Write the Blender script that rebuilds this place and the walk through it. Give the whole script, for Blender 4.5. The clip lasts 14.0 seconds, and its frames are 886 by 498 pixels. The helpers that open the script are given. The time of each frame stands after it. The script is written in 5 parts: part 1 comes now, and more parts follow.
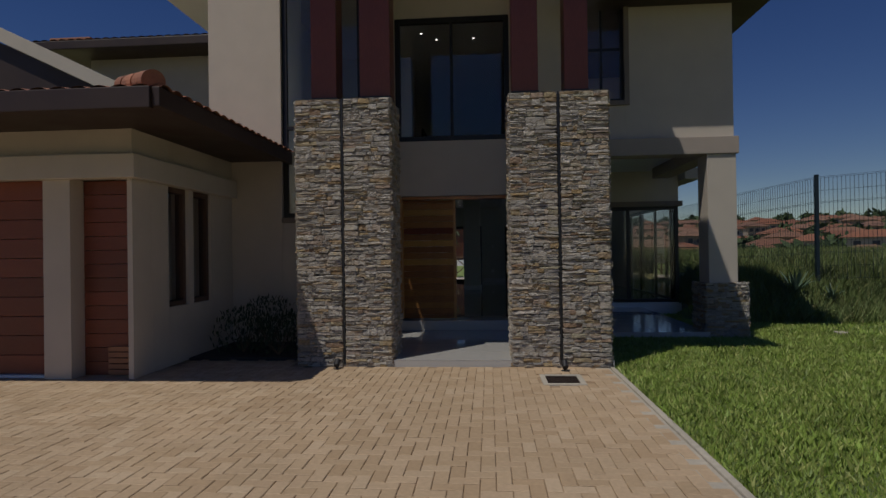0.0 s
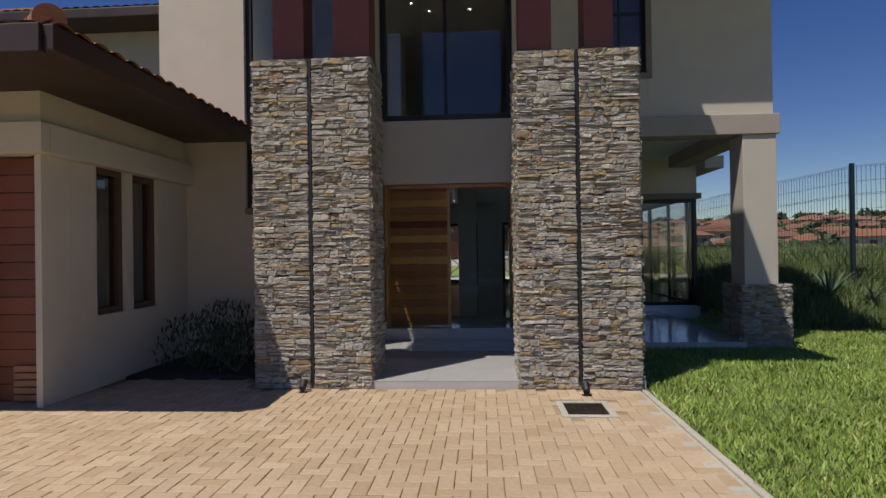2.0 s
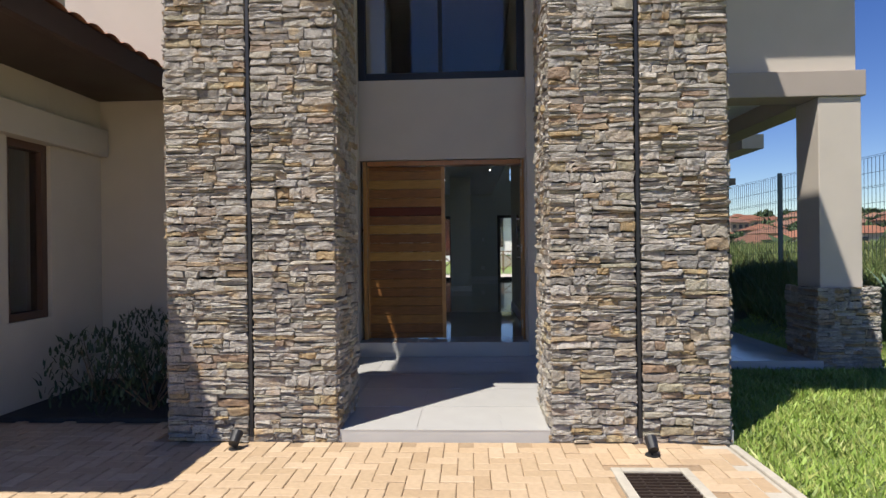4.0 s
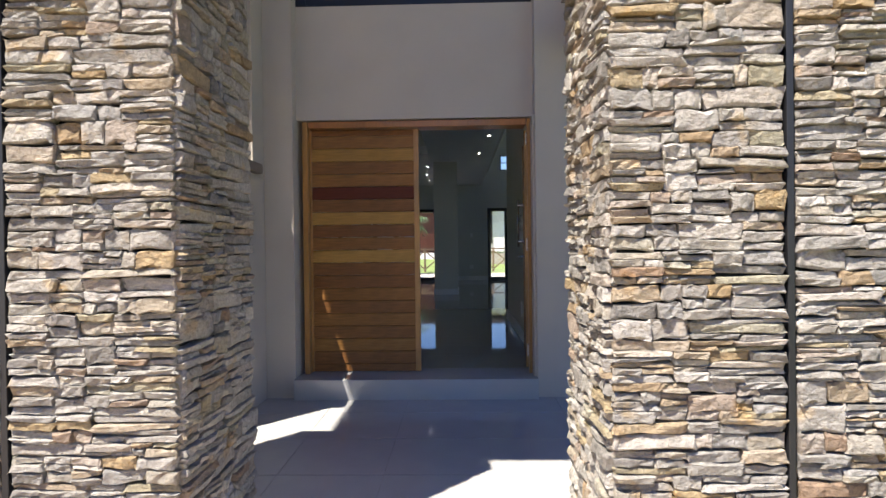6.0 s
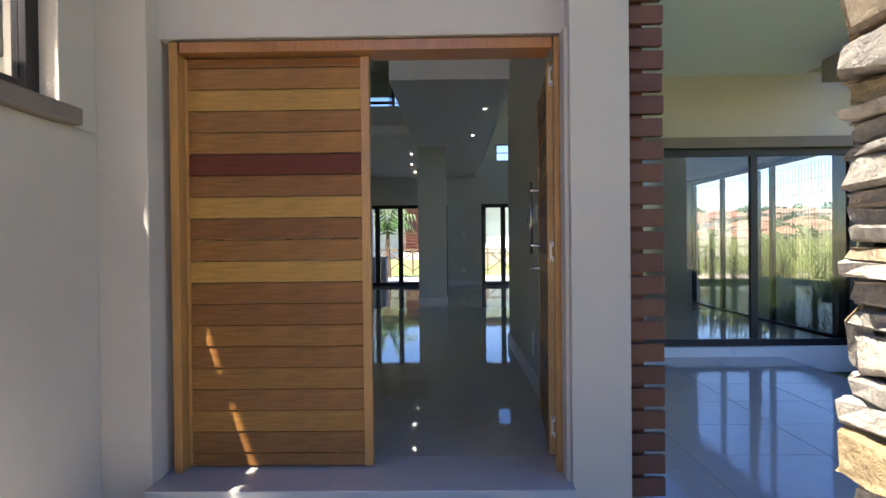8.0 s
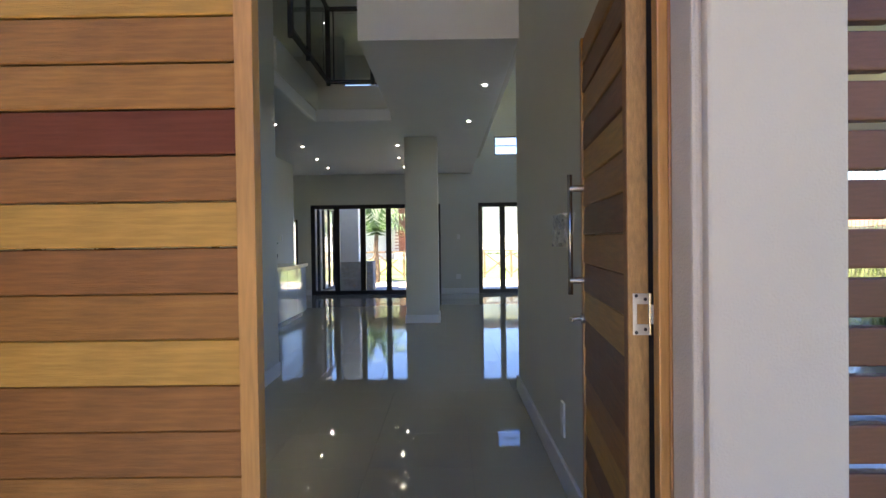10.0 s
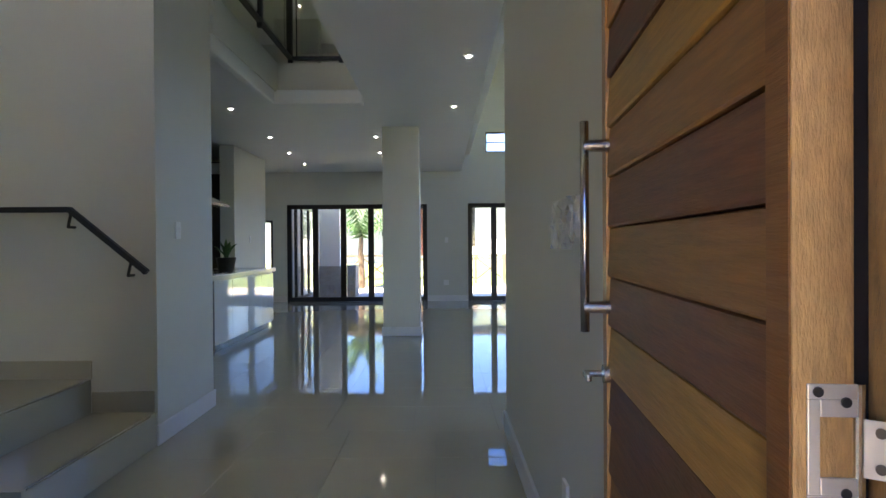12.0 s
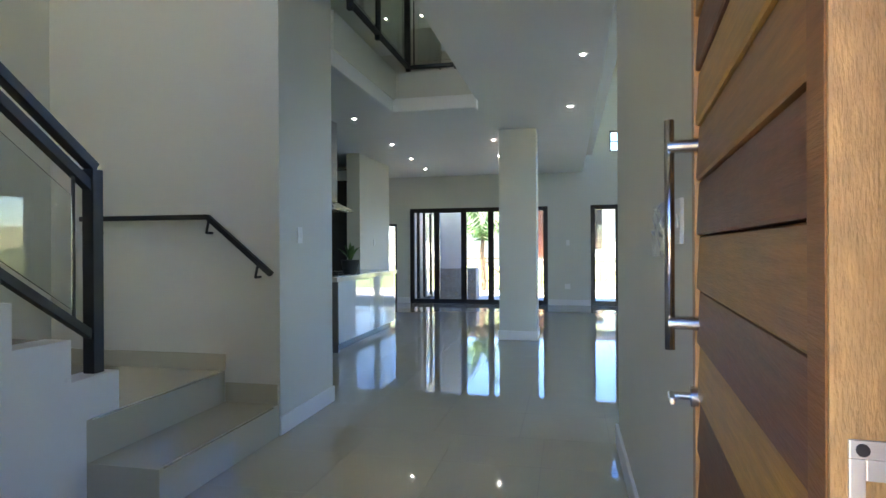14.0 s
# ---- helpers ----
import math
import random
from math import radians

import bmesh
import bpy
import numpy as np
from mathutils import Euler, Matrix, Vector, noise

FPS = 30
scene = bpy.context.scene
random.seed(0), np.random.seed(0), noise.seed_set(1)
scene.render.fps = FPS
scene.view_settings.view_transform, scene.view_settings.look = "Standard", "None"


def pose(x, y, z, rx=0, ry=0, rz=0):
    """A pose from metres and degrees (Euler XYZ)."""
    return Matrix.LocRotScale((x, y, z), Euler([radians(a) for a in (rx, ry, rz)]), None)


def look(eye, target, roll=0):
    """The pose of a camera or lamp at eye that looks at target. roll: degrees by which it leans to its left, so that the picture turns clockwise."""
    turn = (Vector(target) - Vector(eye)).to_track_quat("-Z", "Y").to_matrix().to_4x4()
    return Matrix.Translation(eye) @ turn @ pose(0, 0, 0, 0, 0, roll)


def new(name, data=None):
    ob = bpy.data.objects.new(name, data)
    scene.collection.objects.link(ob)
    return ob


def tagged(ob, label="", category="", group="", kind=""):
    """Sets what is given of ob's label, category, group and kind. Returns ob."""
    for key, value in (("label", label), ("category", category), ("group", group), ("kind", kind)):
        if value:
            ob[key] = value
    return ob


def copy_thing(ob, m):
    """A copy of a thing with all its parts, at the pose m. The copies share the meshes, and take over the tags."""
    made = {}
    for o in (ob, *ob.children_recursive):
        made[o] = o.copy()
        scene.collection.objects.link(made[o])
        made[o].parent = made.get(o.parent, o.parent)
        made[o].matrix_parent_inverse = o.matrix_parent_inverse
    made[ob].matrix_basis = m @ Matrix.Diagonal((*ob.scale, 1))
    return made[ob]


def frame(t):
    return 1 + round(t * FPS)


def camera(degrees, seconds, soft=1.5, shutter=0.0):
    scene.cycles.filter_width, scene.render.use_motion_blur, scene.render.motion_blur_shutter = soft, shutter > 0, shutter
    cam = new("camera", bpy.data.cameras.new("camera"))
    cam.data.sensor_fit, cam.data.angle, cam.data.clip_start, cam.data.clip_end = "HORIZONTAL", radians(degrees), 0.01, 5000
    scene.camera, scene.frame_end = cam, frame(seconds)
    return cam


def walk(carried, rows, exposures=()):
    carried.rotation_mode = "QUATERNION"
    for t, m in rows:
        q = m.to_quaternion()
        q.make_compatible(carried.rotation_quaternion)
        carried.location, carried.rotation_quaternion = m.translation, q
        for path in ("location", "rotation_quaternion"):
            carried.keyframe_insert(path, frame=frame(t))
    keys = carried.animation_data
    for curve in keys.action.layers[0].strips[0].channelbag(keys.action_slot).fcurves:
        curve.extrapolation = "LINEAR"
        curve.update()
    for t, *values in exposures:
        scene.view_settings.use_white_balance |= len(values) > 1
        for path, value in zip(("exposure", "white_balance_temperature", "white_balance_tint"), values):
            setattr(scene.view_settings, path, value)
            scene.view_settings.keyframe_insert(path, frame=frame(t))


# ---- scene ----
cam = camera(74.3, 14.0)
PATH = [
    (0, (0.474, -7.342, 1.441), (0.317, -5.349, 1.452), -0.8),
    (0.5, (0.497, -7.043, 1.432), (0.351, -5.049, 1.444), -0.9),
    (1, (0.453, -6.704, 1.414), (0.297, -4.711, 1.428), -0.8),
    (1.5, (0.418, -6.335, 1.401), (0.268, -4.341, 1.412), -0.8),
    (2, (0.392, -5.944, 1.396), (0.255, -3.949, 1.406), -0.8),
    (2.5, (0.325, -5.516, 1.377), (0.2, -3.52, 1.389), -0.8),
    (3, (0.292, -5.051, 1.353), (0.18, -3.055, 1.362), -0.8),
    (3.5, (0.219, -4.571, 1.334), (0.118, -2.574, 1.345), -0.7),
    (3.7, (0.195, -4.389, 1.357), (0.096, -2.391, 1.363), -0.7),
    (5.8, (0.228, -2.215, 1.381), (0.17, -0.216, 1.362), -0.6),
    (6, (0.228, -2.01, 1.362), (0.173, -0.01, 1.347), -0.7),
    (6.5, (0.235, -1.472, 1.378), (0.194, 0.527, 1.361), -0.6),
    (7, (0.253, -0.939, 1.387), (0.217, 1.061, 1.371), -0.5),
    (7.5, (0.266, -0.42, 1.395), (0.231, 1.58, 1.375), -0.6),
    (8, (0.303, 0.08, 1.405), (0.272, 2.079, 1.386), -0.6),
    (8.2, (0.347, 0.286, 1.433), (0.289, 2.285, 1.401), -0.5),
    (10.3, (0.342, 1.92, 1.556), (0.341, 3.92, 1.527), -0.6),
    (10.5, (0.342, 2.077, 1.552), (0.348, 4.077, 1.523), -0.5),
    (11, (0.389, 2.395, 1.546), (0.396, 4.395, 1.523), -0.5),
    (11.5, (0.449, 2.606, 1.539), (0.462, 4.606, 1.52), -0.4),
    (12, (0.512, 2.726, 1.533), (0.516, 4.726, 1.518), -0.4),
    (12.5, (0.583, 2.747, 1.548), (0.513, 4.746, 1.537), -0.4),
    (13, (0.621, 2.733, 1.55), (0.447, 4.726, 1.544), -0.4),
    (13.5, (0.629, 2.749, 1.546), (0.337, 4.727, 1.542), -0.4),
    (14, (0.634, 2.765, 1.548), (0.214, 4.721, 1.543), -0.3),
]
walk(cam, [(t, look(eye, target, roll)) for t, eye, target, roll in PATH], exposures=((0, -1.15, 6500, 10), (0.5, -0.75, 6500, 10), (1.5, -0.35, 6500, 10), (3.5, 0.4, 6500, 10), (6, 1.4, 6600, 11), (7, 2.0, 6750, 10), (8.2, 2.35, 6950, 9), (10.3, 3.1, 7400, 14), (11, 3.3, 7400, 15), (12.5, 3.5, 7100, 8), (14, 4.0, 6950, 6)))

# ---------------------------------------------------------------- world, sun
SUN_DIR = Vector((0.34, 0.385, -1.0)).normalized()
world = bpy.data.worlds.new("sky")
scene.world = world
world.use_nodes = True
wn = world.node_tree.nodes
sky = wn.new("ShaderNodeTexSky")
sky.sky_type = 'NISHITA'
sky.sun_disc = False
sky.sun_elevation = math.asin(-SUN_DIR.z)
sky.sun_rotation = math.atan2(-SUN_DIR.x, -SUN_DIR.y)
sky.altitude, sky.air_density, sky.dust_density, sky.ozone_density = 800, 1.05, 0.0, 2.8
wn["Background"].inputs["Strength"].default_value = 0.078
hsv = wn.new("ShaderNodeHueSaturation")
hsv.inputs["Hue"].default_value, hsv.inputs["Saturation"].default_value = 0.52, 1.28
world.node_tree.links.new(sky.outputs[0], hsv.inputs["Color"])
world.node_tree.links.new(hsv.outputs[0], wn["Background"].inputs["Color"])
sun = new("sun", bpy.data.lights.new("sun", 'SUN'))
sun.data.energy, sun.data.angle, sun.data.color = 5.0, radians(0.5), (1.0, 0.95, 0.87)
sun.matrix_world = look((-8, -9, 20), Vector((-8, -9, 20)) + SUN_DIR)


# ---------------------------------------------------------------- materials
def mat(name, color, rough=0.6, metal=0.0, var=0.12, scale=8.0, bump=0.1, bump_scale=60.0, random_amount=0.0, stretch=None, spec=0.5, hues=None, coat=0.0, coarse=1.2):
    """A surface with variation at two scales, fine relief and, where asked, a shade of its own for each piece."""
    m = bpy.data.materials.new(name)
    m.use_nodes = True
    nt = m.node_tree
    b = nt.nodes["Principled BSDF"]
    b.inputs["Roughness"].default_value, b.inputs["Metallic"].default_value = rough, metal
    b.inputs["Specular IOR Level"].default_value = spec
    b.inputs["Coat Weight"].default_value = coat
    b.inputs["Coat Roughness"].default_value = 0.08
    co = nt.nodes.new("ShaderNodeTexCoord")
    mp = nt.nodes.new("ShaderNodeMapping")
    nt.links.new(co.outputs["Object"], mp.inputs["Vector"])
    if stretch:
        mp.inputs["Scale"].default_value = stretch
    fine, big = nt.nodes.new("ShaderNodeTexNoise"), nt.nodes.new("ShaderNodeTexNoise")
    fine.inputs["Scale"].default_value, fine.inputs["Detail"].default_value = scale, 6
    big.inputs["Scale"].default_value, big.inputs["Detail"].default_value = coarse, 3
    nt.links.new(mp.outputs[0], fine.inputs["Vector"])
    nt.links.new(co.outputs["Object"], big.inputs["Vector"])
    add = nt.nodes.new("ShaderNodeMath")
    add.operation = 'ADD'
    nt.links.new(fine.outputs["Fac"], add.inputs[0])
    nt.links.new(big.outputs["Fac"], add.inputs[1])
    rng = nt.nodes.new("ShaderNodeMapRange")
    rng.inputs["From Min"].default_value, rng.inputs["From Max"].default_value = 0.6, 1.4
    rng.inputs["To Min"].default_value, rng.inputs["To Max"].default_value = 1 - var, 1 + var
    nt.links.new(add.outputs[0], rng.inputs["Value"])
    mul = nt.nodes.new("ShaderNodeMix")
    mul.data_type, mul.blend_type = 'RGBA', 'MULTIPLY'
    mul.inputs["Factor"].default_value = 1.0
    nt.links.new(rng.outputs["Result"], mul.inputs["B"])
    mul.inputs["A"].default_value = (*color, 1)
    if hues or random_amount:
        ramp = nt.nodes.new("ShaderNodeValToRGB")
        ramp.color_ramp.interpolation = 'LINEAR'
        cols = hues or [tuple(c * (1 - random_amount) for c in color), tuple(c * (1 + random_amount) for c in color)]
        el = ramp.color_ramp.elements
        while len(el) < len(cols):
            el.new(0.5)
        for i, c in enumerate(cols):
            el[i].position = i / (len(cols) - 1)
            el[i].color = (*c, 1)
        oi, geo = nt.nodes.new("ShaderNodeObjectInfo"), nt.nodes.new("ShaderNodeNewGeometry")
        s = nt.nodes.new("ShaderNodeMath")
        s.operation = 'ADD'
        nt.links.new(oi.outputs["Random"], s.inputs[0])
        nt.links.new(geo.outputs["Random Per Island"], s.inputs[1])
        f = nt.nodes.new("ShaderNodeMath")
        f.operation = 'FRACT'
        nt.links.new(s.outputs[0], f.inputs[0])
        nt.links.new(f.outputs[0], ramp.inputs["Fac"])
        nt.links.new(ramp.outputs["Color"], mul.inputs["A"])
    nt.links.new(mul.outputs["Result"], b.inputs["Base Color"])
    if bump:
        bn, bu = nt.nodes.new("ShaderNodeTexNoise"), nt.nodes.new("ShaderNodeBump")
        bn.inputs["Scale"].default_value, bn.inputs["Detail"].default_value = bump_scale, 5
        nt.links.new(mp.outputs[0], bn.inputs["Vector"])
        bu.inputs["Strength"].default_value, bu.inputs["Distance"].default_value = bump, 0.01
        nt.links.new(bn.outputs["Fac"], bu.inputs["Height"])
        nt.links.new(bu.outputs["Normal"], b.inputs["Normal"])
    rr = nt.nodes.new("ShaderNodeMapRange")
    rr.inputs["From Min"].default_value, rr.inputs["From Max"].default_value = 0.3, 0.7
    rr.inputs["To Min"].default_value, rr.inputs["To Max"].default_value = rough * 0.85, min(1.0, rough * 1.15)
    nt.links.new(big.outputs["Fac"], rr.inputs["Value"])
    nt.links.new(rr.outputs["Result"], b.inputs["Roughness"])
    return m


def glass_mat(name, tint=(1, 1, 1), rough=0.0):
    m = bpy.data.materials.new(name)
    m.use_nodes = True
    b = m.node_tree.nodes["Principled BSDF"]
    b.inputs["Base Color"].default_value = (*tint, 1)
    b.inputs["Transmission Weight"].default_value, b.inputs["Roughness"].default_value, b.inputs["IOR"].default_value = 1.0, rough, 1.45
    return m


def glow(name, color, strength):
    m = bpy.data.materials.new(name)
    m.use_nodes = True
    b = m.node_tree.nodes["Principled BSDF"]
    b.inputs["Emission Color"].default_value, b.inputs["Emission Strength"].default_value = (*color, 1), strength
    return m


PLASTER = mat("exterior_plaster", (0.51, 0.455, 0.385), 0.85, var=0.06, scale=3, bump=0.25, bump_scale=160)
PLASTER_DARK = mat("band_plaster", (0.49, 0.445, 0.38), 0.85, var=0.06, scale=3, bump=0.2, bump_scale=160)
# edge beam is a darker grey brown than the wall plaster
BEAM_BROWN = mat("beam_brown", (0.36, 0.305, 0.26), 0.85, var=0.06, scale=3, bump=0.2, bump_scale=160)
SILL = mat("sill_paint", (0.21, 0.17, 0.14), 0.7, var=0.1, scale=6, bump=0.15)
INNER = mat("interior_paint", (0.66, 0.66, 0.585), 0.55, var=0.03, scale=2, bump=0.08, bump_scale=200)
CEIL = mat("ceiling_paint", (0.80, 0.81, 0.79), 0.6, var=0.02, scale=2, bump=0.05)
WHITE = mat("white_gloss_paint", (0.78, 0.78, 0.77), 0.3, var=0.02, bump=0.03)
STONE = mat("ledge_stone", (0.3, 0.28, 0.25), 0.85, var=0.55, scale=60, bump=1.0, bump_scale=34, coarse=14, stretch=(1, 1, 1.35), hues=[
    (0.357, 0.328, 0.287), (0.442, 0.407, 0.358), (0.262, 0.240, 0.210), (0.472, 0.433, 0.374), (0.326, 0.303, 0.266), (0.399, 0.350, 0.276), (0.337, 0.235, 0.128), (0.462, 0.427, 0.378), (0.210, 0.193, 0.169), (0.389, 0.355, 0.312),
    (0.284, 0.188, 0.117), (0.494, 0.459, 0.409), (0.305, 0.287, 0.261), (0.410, 0.375, 0.317), (0.347, 0.313, 0.220), (0.379, 0.266, 0.133), (0.484, 0.438, 0.378), (0.179, 0.162, 0.149)])
stone_nt = STONE.node_tree
stone_geo = stone_nt.nodes.new("ShaderNodeNewGeometry")
for nd in list(stone_nt.nodes):
    if nd.bl_idname == "ShaderNodeMapping":
        stone_nt.links.new(stone_geo.outputs["Position"], nd.inputs["Vector"])
    if nd.bl_idname == "ShaderNodeTexNoise" and nd.inputs["Vector"].links[0].from_node.bl_idname == "ShaderNodeTexCoord":
        stone_nt.links.new(stone_geo.outputs["Position"], nd.inputs["Vector"])
    if nd.bl_idname == "ShaderNodeBump":
        nd.inputs["Distance"].default_value = 0.032
    if nd.bl_idname == "ShaderNodeTexNoise":
        nd.inputs["Detail"].default_value = 9
        nd.inputs["Roughness"].default_value = 0.66
# iron staining that runs over parts of the stones
rust = stone_nt.nodes.new("ShaderNodeTexNoise")
rust.inputs["Scale"].default_value, rust.inputs["Detail"].default_value = 7.0, 4
stone_nt.links.new(stone_geo.outputs["Position"], rust.inputs["Vector"])
rust_range = stone_nt.nodes.new("ShaderNodeMapRange")
rust_range.inputs["From Min"].default_value, rust_range.inputs["From Max"].default_value = 0.60, 0.70
rust_range.inputs["To Min"].default_value, rust_range.inputs["To Max"].default_value = 0.0, 0.75
stone_nt.links.new(rust.outputs["Fac"], rust_range.inputs["Value"])
rust_mix = stone_nt.nodes.new("ShaderNodeMix")
rust_mix.data_type, rust_mix.blend_type = 'RGBA', 'MULTIPLY'
rust_mix.inputs["B"].default_value = (1.0, 0.80, 0.52, 1)
stone_nt.links.new(rust_range.outputs["Result"], rust_mix.inputs["Factor"])
stone_out = stone_nt.nodes["Principled BSDF"].inputs["Base Color"]
stone_nt.links.new(stone_out.links[0].from_socket, rust_mix.inputs["A"])
stone_nt.links.new(rust_mix.outputs["Result"], stone_out)
MORTAR = mat("dark_mortar", (0.03, 0.027, 0.025), 0.95, var=0.3, bump=0.4)
PAVER = mat("clay_paver", (0.44, 0.30, 0.17), 0.8, var=0.16, scale=30, bump=0.35, bump_scale=120, hues=[
    (0.43, 0.31, 0.195), (0.48, 0.355, 0.23), (0.39, 0.275, 0.165), (0.45, 0.33, 0.21), (0.41, 0.295, 0.18), (0.49, 0.37, 0.245)])
JOINT = mat("paver_sand", (0.29, 0.205, 0.125), 0.95, var=0.25, scale=40, bump=0.4)
GRASS = mat("lawn_blades", (0.09, 0.16, 0.03), 0.6, var=0.3, scale=2, bump=0, hues=[(0.16, 0.25, 0.035), (0.26, 0.35, 0.065), (0.20, 0.30, 0.045), (0.38, 0.40, 0.12), (0.12, 0.19, 0.03)])
SOIL = mat("lawn_soil", (0.10, 0.14, 0.04), 0.9, var=0.4, scale=14, bump=0.6, bump_scale=50)
TURF = mat("garden_turf", (0.19, 0.25, 0.07), 0.9, var=0.35, scale=9, bump=0.6, bump_scale=50)
FIELD = mat("dry_field", (0.22, 0.21, 0.09), 0.95, var=0.3, scale=0.4, bump=0.3, coarse=0.05)
KERB = mat("concrete_edge", (0.42, 0.38, 0.31), 0.9, var=0.2, scale=20, bump=0.5)
PORCH = mat("porch_tile", (0.45, 0.44, 0.42), 0.07, var=0.05, scale=5, bump=0)
FLOOR = mat("polished_porcelain", (0.475, 0.45, 0.35), 0.035, var=0.03, scale=3, bump=0, spec=0.6)
GROUT = mat("grout", (0.30, 0.29, 0.26), 0.8, var=0.1)
ALU = mat("dark_aluminium", (0.022, 0.020, 0.021), 0.38, metal=0.3, var=0.1, bump=0.03)
STEEL_BLACK = mat("black_powder_coat", (0.018, 0.018, 0.020), 0.42, var=0.1, bump=0.05)
SEAL = mat("rubber_seal", (0.012, 0.011, 0.012), 0.8, var=0.1, bump=0.05)
NICKEL = mat("satin_nickel", (0.74, 0.71, 0.66), 0.38, metal=0.55, var=0.06, scale=30, bump=0.03)
CHROME = mat("brushed_steel", (0.55, 0.54, 0.52), 0.25, metal=1.0, var=0.05, scale=40, bump=0.04, stretch=(1, 1, 0.05))
TEAK = mat("varnished_plank", (0.33, 0.155, 0.045), 0.46, var=0.40, scale=9, bump=0.2, bump_scale=34, stretch=(0.9, 8, 11), spec=0.3, coarse=2.6, hues=[(0.265, 0.118, 0.03), (0.31, 0.145, 0.036), (0.235, 0.10, 0.027), (0.285, 0.128, 0.032)])
TEAK_LIGHT = mat("pale_varnished_plank", (0.45, 0.25, 0.06), 0.46, var=0.34, scale=9, bump=0.2, bump_scale=34, stretch=(0.9, 8, 11), spec=0.3, coarse=2.6, hues=[(0.36, 0.185, 0.04), (0.40, 0.215, 0.05), (0.34, 0.17, 0.037)])
TEAK_BROWN = mat("brown_varnished_plank", (0.22, 0.09, 0.028), 0.46, var=0.42, scale=9, bump=0.2, bump_scale=34, stretch=(0.9, 8, 11), spec=0.3, coarse=2.6, hues=[(0.21, 0.085, 0.025), (0.245, 0.105, 0.03), (0.19, 0.075, 0.023), (0.265, 0.115, 0.031)])
TEAK_DEEP = mat("deep_brown_plank", (0.155, 0.06, 0.024), 0.46, var=0.4, scale=9, bump=0.2, bump_scale=34, stretch=(0.9, 8, 11), spec=0.3, coarse=2.6, hues=[(0.145, 0.055, 0.022), (0.175, 0.07, 0.026), (0.13, 0.05, 0.022)])
TEAK_FRAME = mat("varnished_frame", (0.42, 0.205, 0.06), 0.36, var=0.28, scale=9, bump=0.1, bump_scale=30, stretch=(12, 12, 1.0), coat=0.05, coarse=2.0)
TEAK_LINING = mat("varnished_lining", (0.36, 0.15, 0.044), 0.34, var=0.28, scale=7, bump=0.08, bump_scale=30, stretch=(10, 10, 0.8), coat=0.1, coarse=2.0)
TEAK_DARK = mat("dark_plank", (0.125, 0.032, 0.015), 0.5, var=0.3, scale=9, bump=0.15, stretch=(0.9, 8, 11), spec=0.2)
RAW_EDGE = mat("planed_leaf_edge", (0.48, 0.275, 0.10), 0.5, var=0.36, scale=26, bump=0.3, bump_scale=90, stretch=(5, 5, 1.2), coarse=3.5)
TIMBER = mat("red_stained_timber", (0.17, 0.048, 0.027), 0.45, var=0.25, scale=10, bump=0.15, stretch=(14, 14, 1.2))
SLAT = mat("stained_slat", (0.20, 0.075, 0.04), 0.5, var=0.25, scale=10, bump=0.2, stretch=(1.5, 10, 14), random_amount=0.3, hues=[(0.099, 0.032, 0.018), (0.149, 0.055, 0.03), (0.124, 0.041, 0.021)])
LOUVRE = mat("louvre_timber", (0.30, 0.13, 0.065), 0.5, var=0.2, scale=9, bump=0.1, stretch=(1.2, 9, 14))
TILE_ROOF = mat("clay_roof_tile", (0.30, 0.13, 0.075), 0.8, var=0.3, scale=20, bump=0.4, random_amount=0.2)
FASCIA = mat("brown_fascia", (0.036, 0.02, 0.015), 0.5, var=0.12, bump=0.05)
FRAME_BROWN = mat("brown_window_frame", (0.085, 0.045, 0.03), 0.5, var=0.15, scale=9, bump=0.08, stretch=(10, 10, 1))
GARAGE = mat("garage_timber", (0.17, 0.045, 0.022), 0.5, var=0.22, scale=9, bump=0.12, stretch=(1.2, 9, 14), random_amount=0.2)
GLASS = glass_mat("clear_glass")
GLASS_TINT = glass_mat("green_edge_glass", (0.93, 0.98, 0.96))
IRON = mat("cast_iron", (0.05, 0.035, 0.028), 0.6, metal=0.6, var=0.3, bump=0.3)
PLASTIC = mat("white_plastic", (0.83, 0.83, 0.80), 0.5, var=0.02, bump=0, spec=0.25)
BLUR_PLASTIC = mat("packing_film", (0.7, 0.72, 0.75), 0.12, var=0.05, bump=0)
BLUR_PLASTIC.node_tree.nodes["Principled BSDF"].inputs["Alpha"].default_value = 0.35
LED = glow("downlight_lens", (1.0, 0.97, 0.92), 14.0)
SCREW = mat("screw_steel", (0.08, 0.08, 0.085), 0.35, metal=0.8, var=0.1)
CAB_WHITE = mat("gloss_cabinet", (0.70, 0.71, 0.70), 0.035, var=0.02, bump=0)
CAB_SHADED = mat("shaded_cabinet_end", (0.16, 0.16, 0.15), 0.2, var=0.05, bump=0)
CAB_DARK = mat("dark_cabinet", (0.045, 0.042, 0.04), 0.25, var=0.1, bump=0)
QUARTZ = mat("pale_worktop", (0.66, 0.63, 0.55), 0.1, var=0.06, scale=40, bump=0)
LEAF = mat("leaf_green", (0.05, 0.11, 0.03), 0.5, var=0.3, scale=8, bump=0.1, hues=[(0.04, 0.09, 0.03), (0.08, 0.16, 0.04), (0.06, 0.12, 0.05)])
# leaf green darkened to carry the shade of the corner bed
SHRUB_LEAF = mat("shaded_shrub_leaf", (0.03, 0.05, 0.02), 0.6, var=0.3, scale=8, bump=0, hues=[(0.018, 0.034, 0.012), (0.035, 0.06, 0.022), (0.025, 0.045, 0.018)])
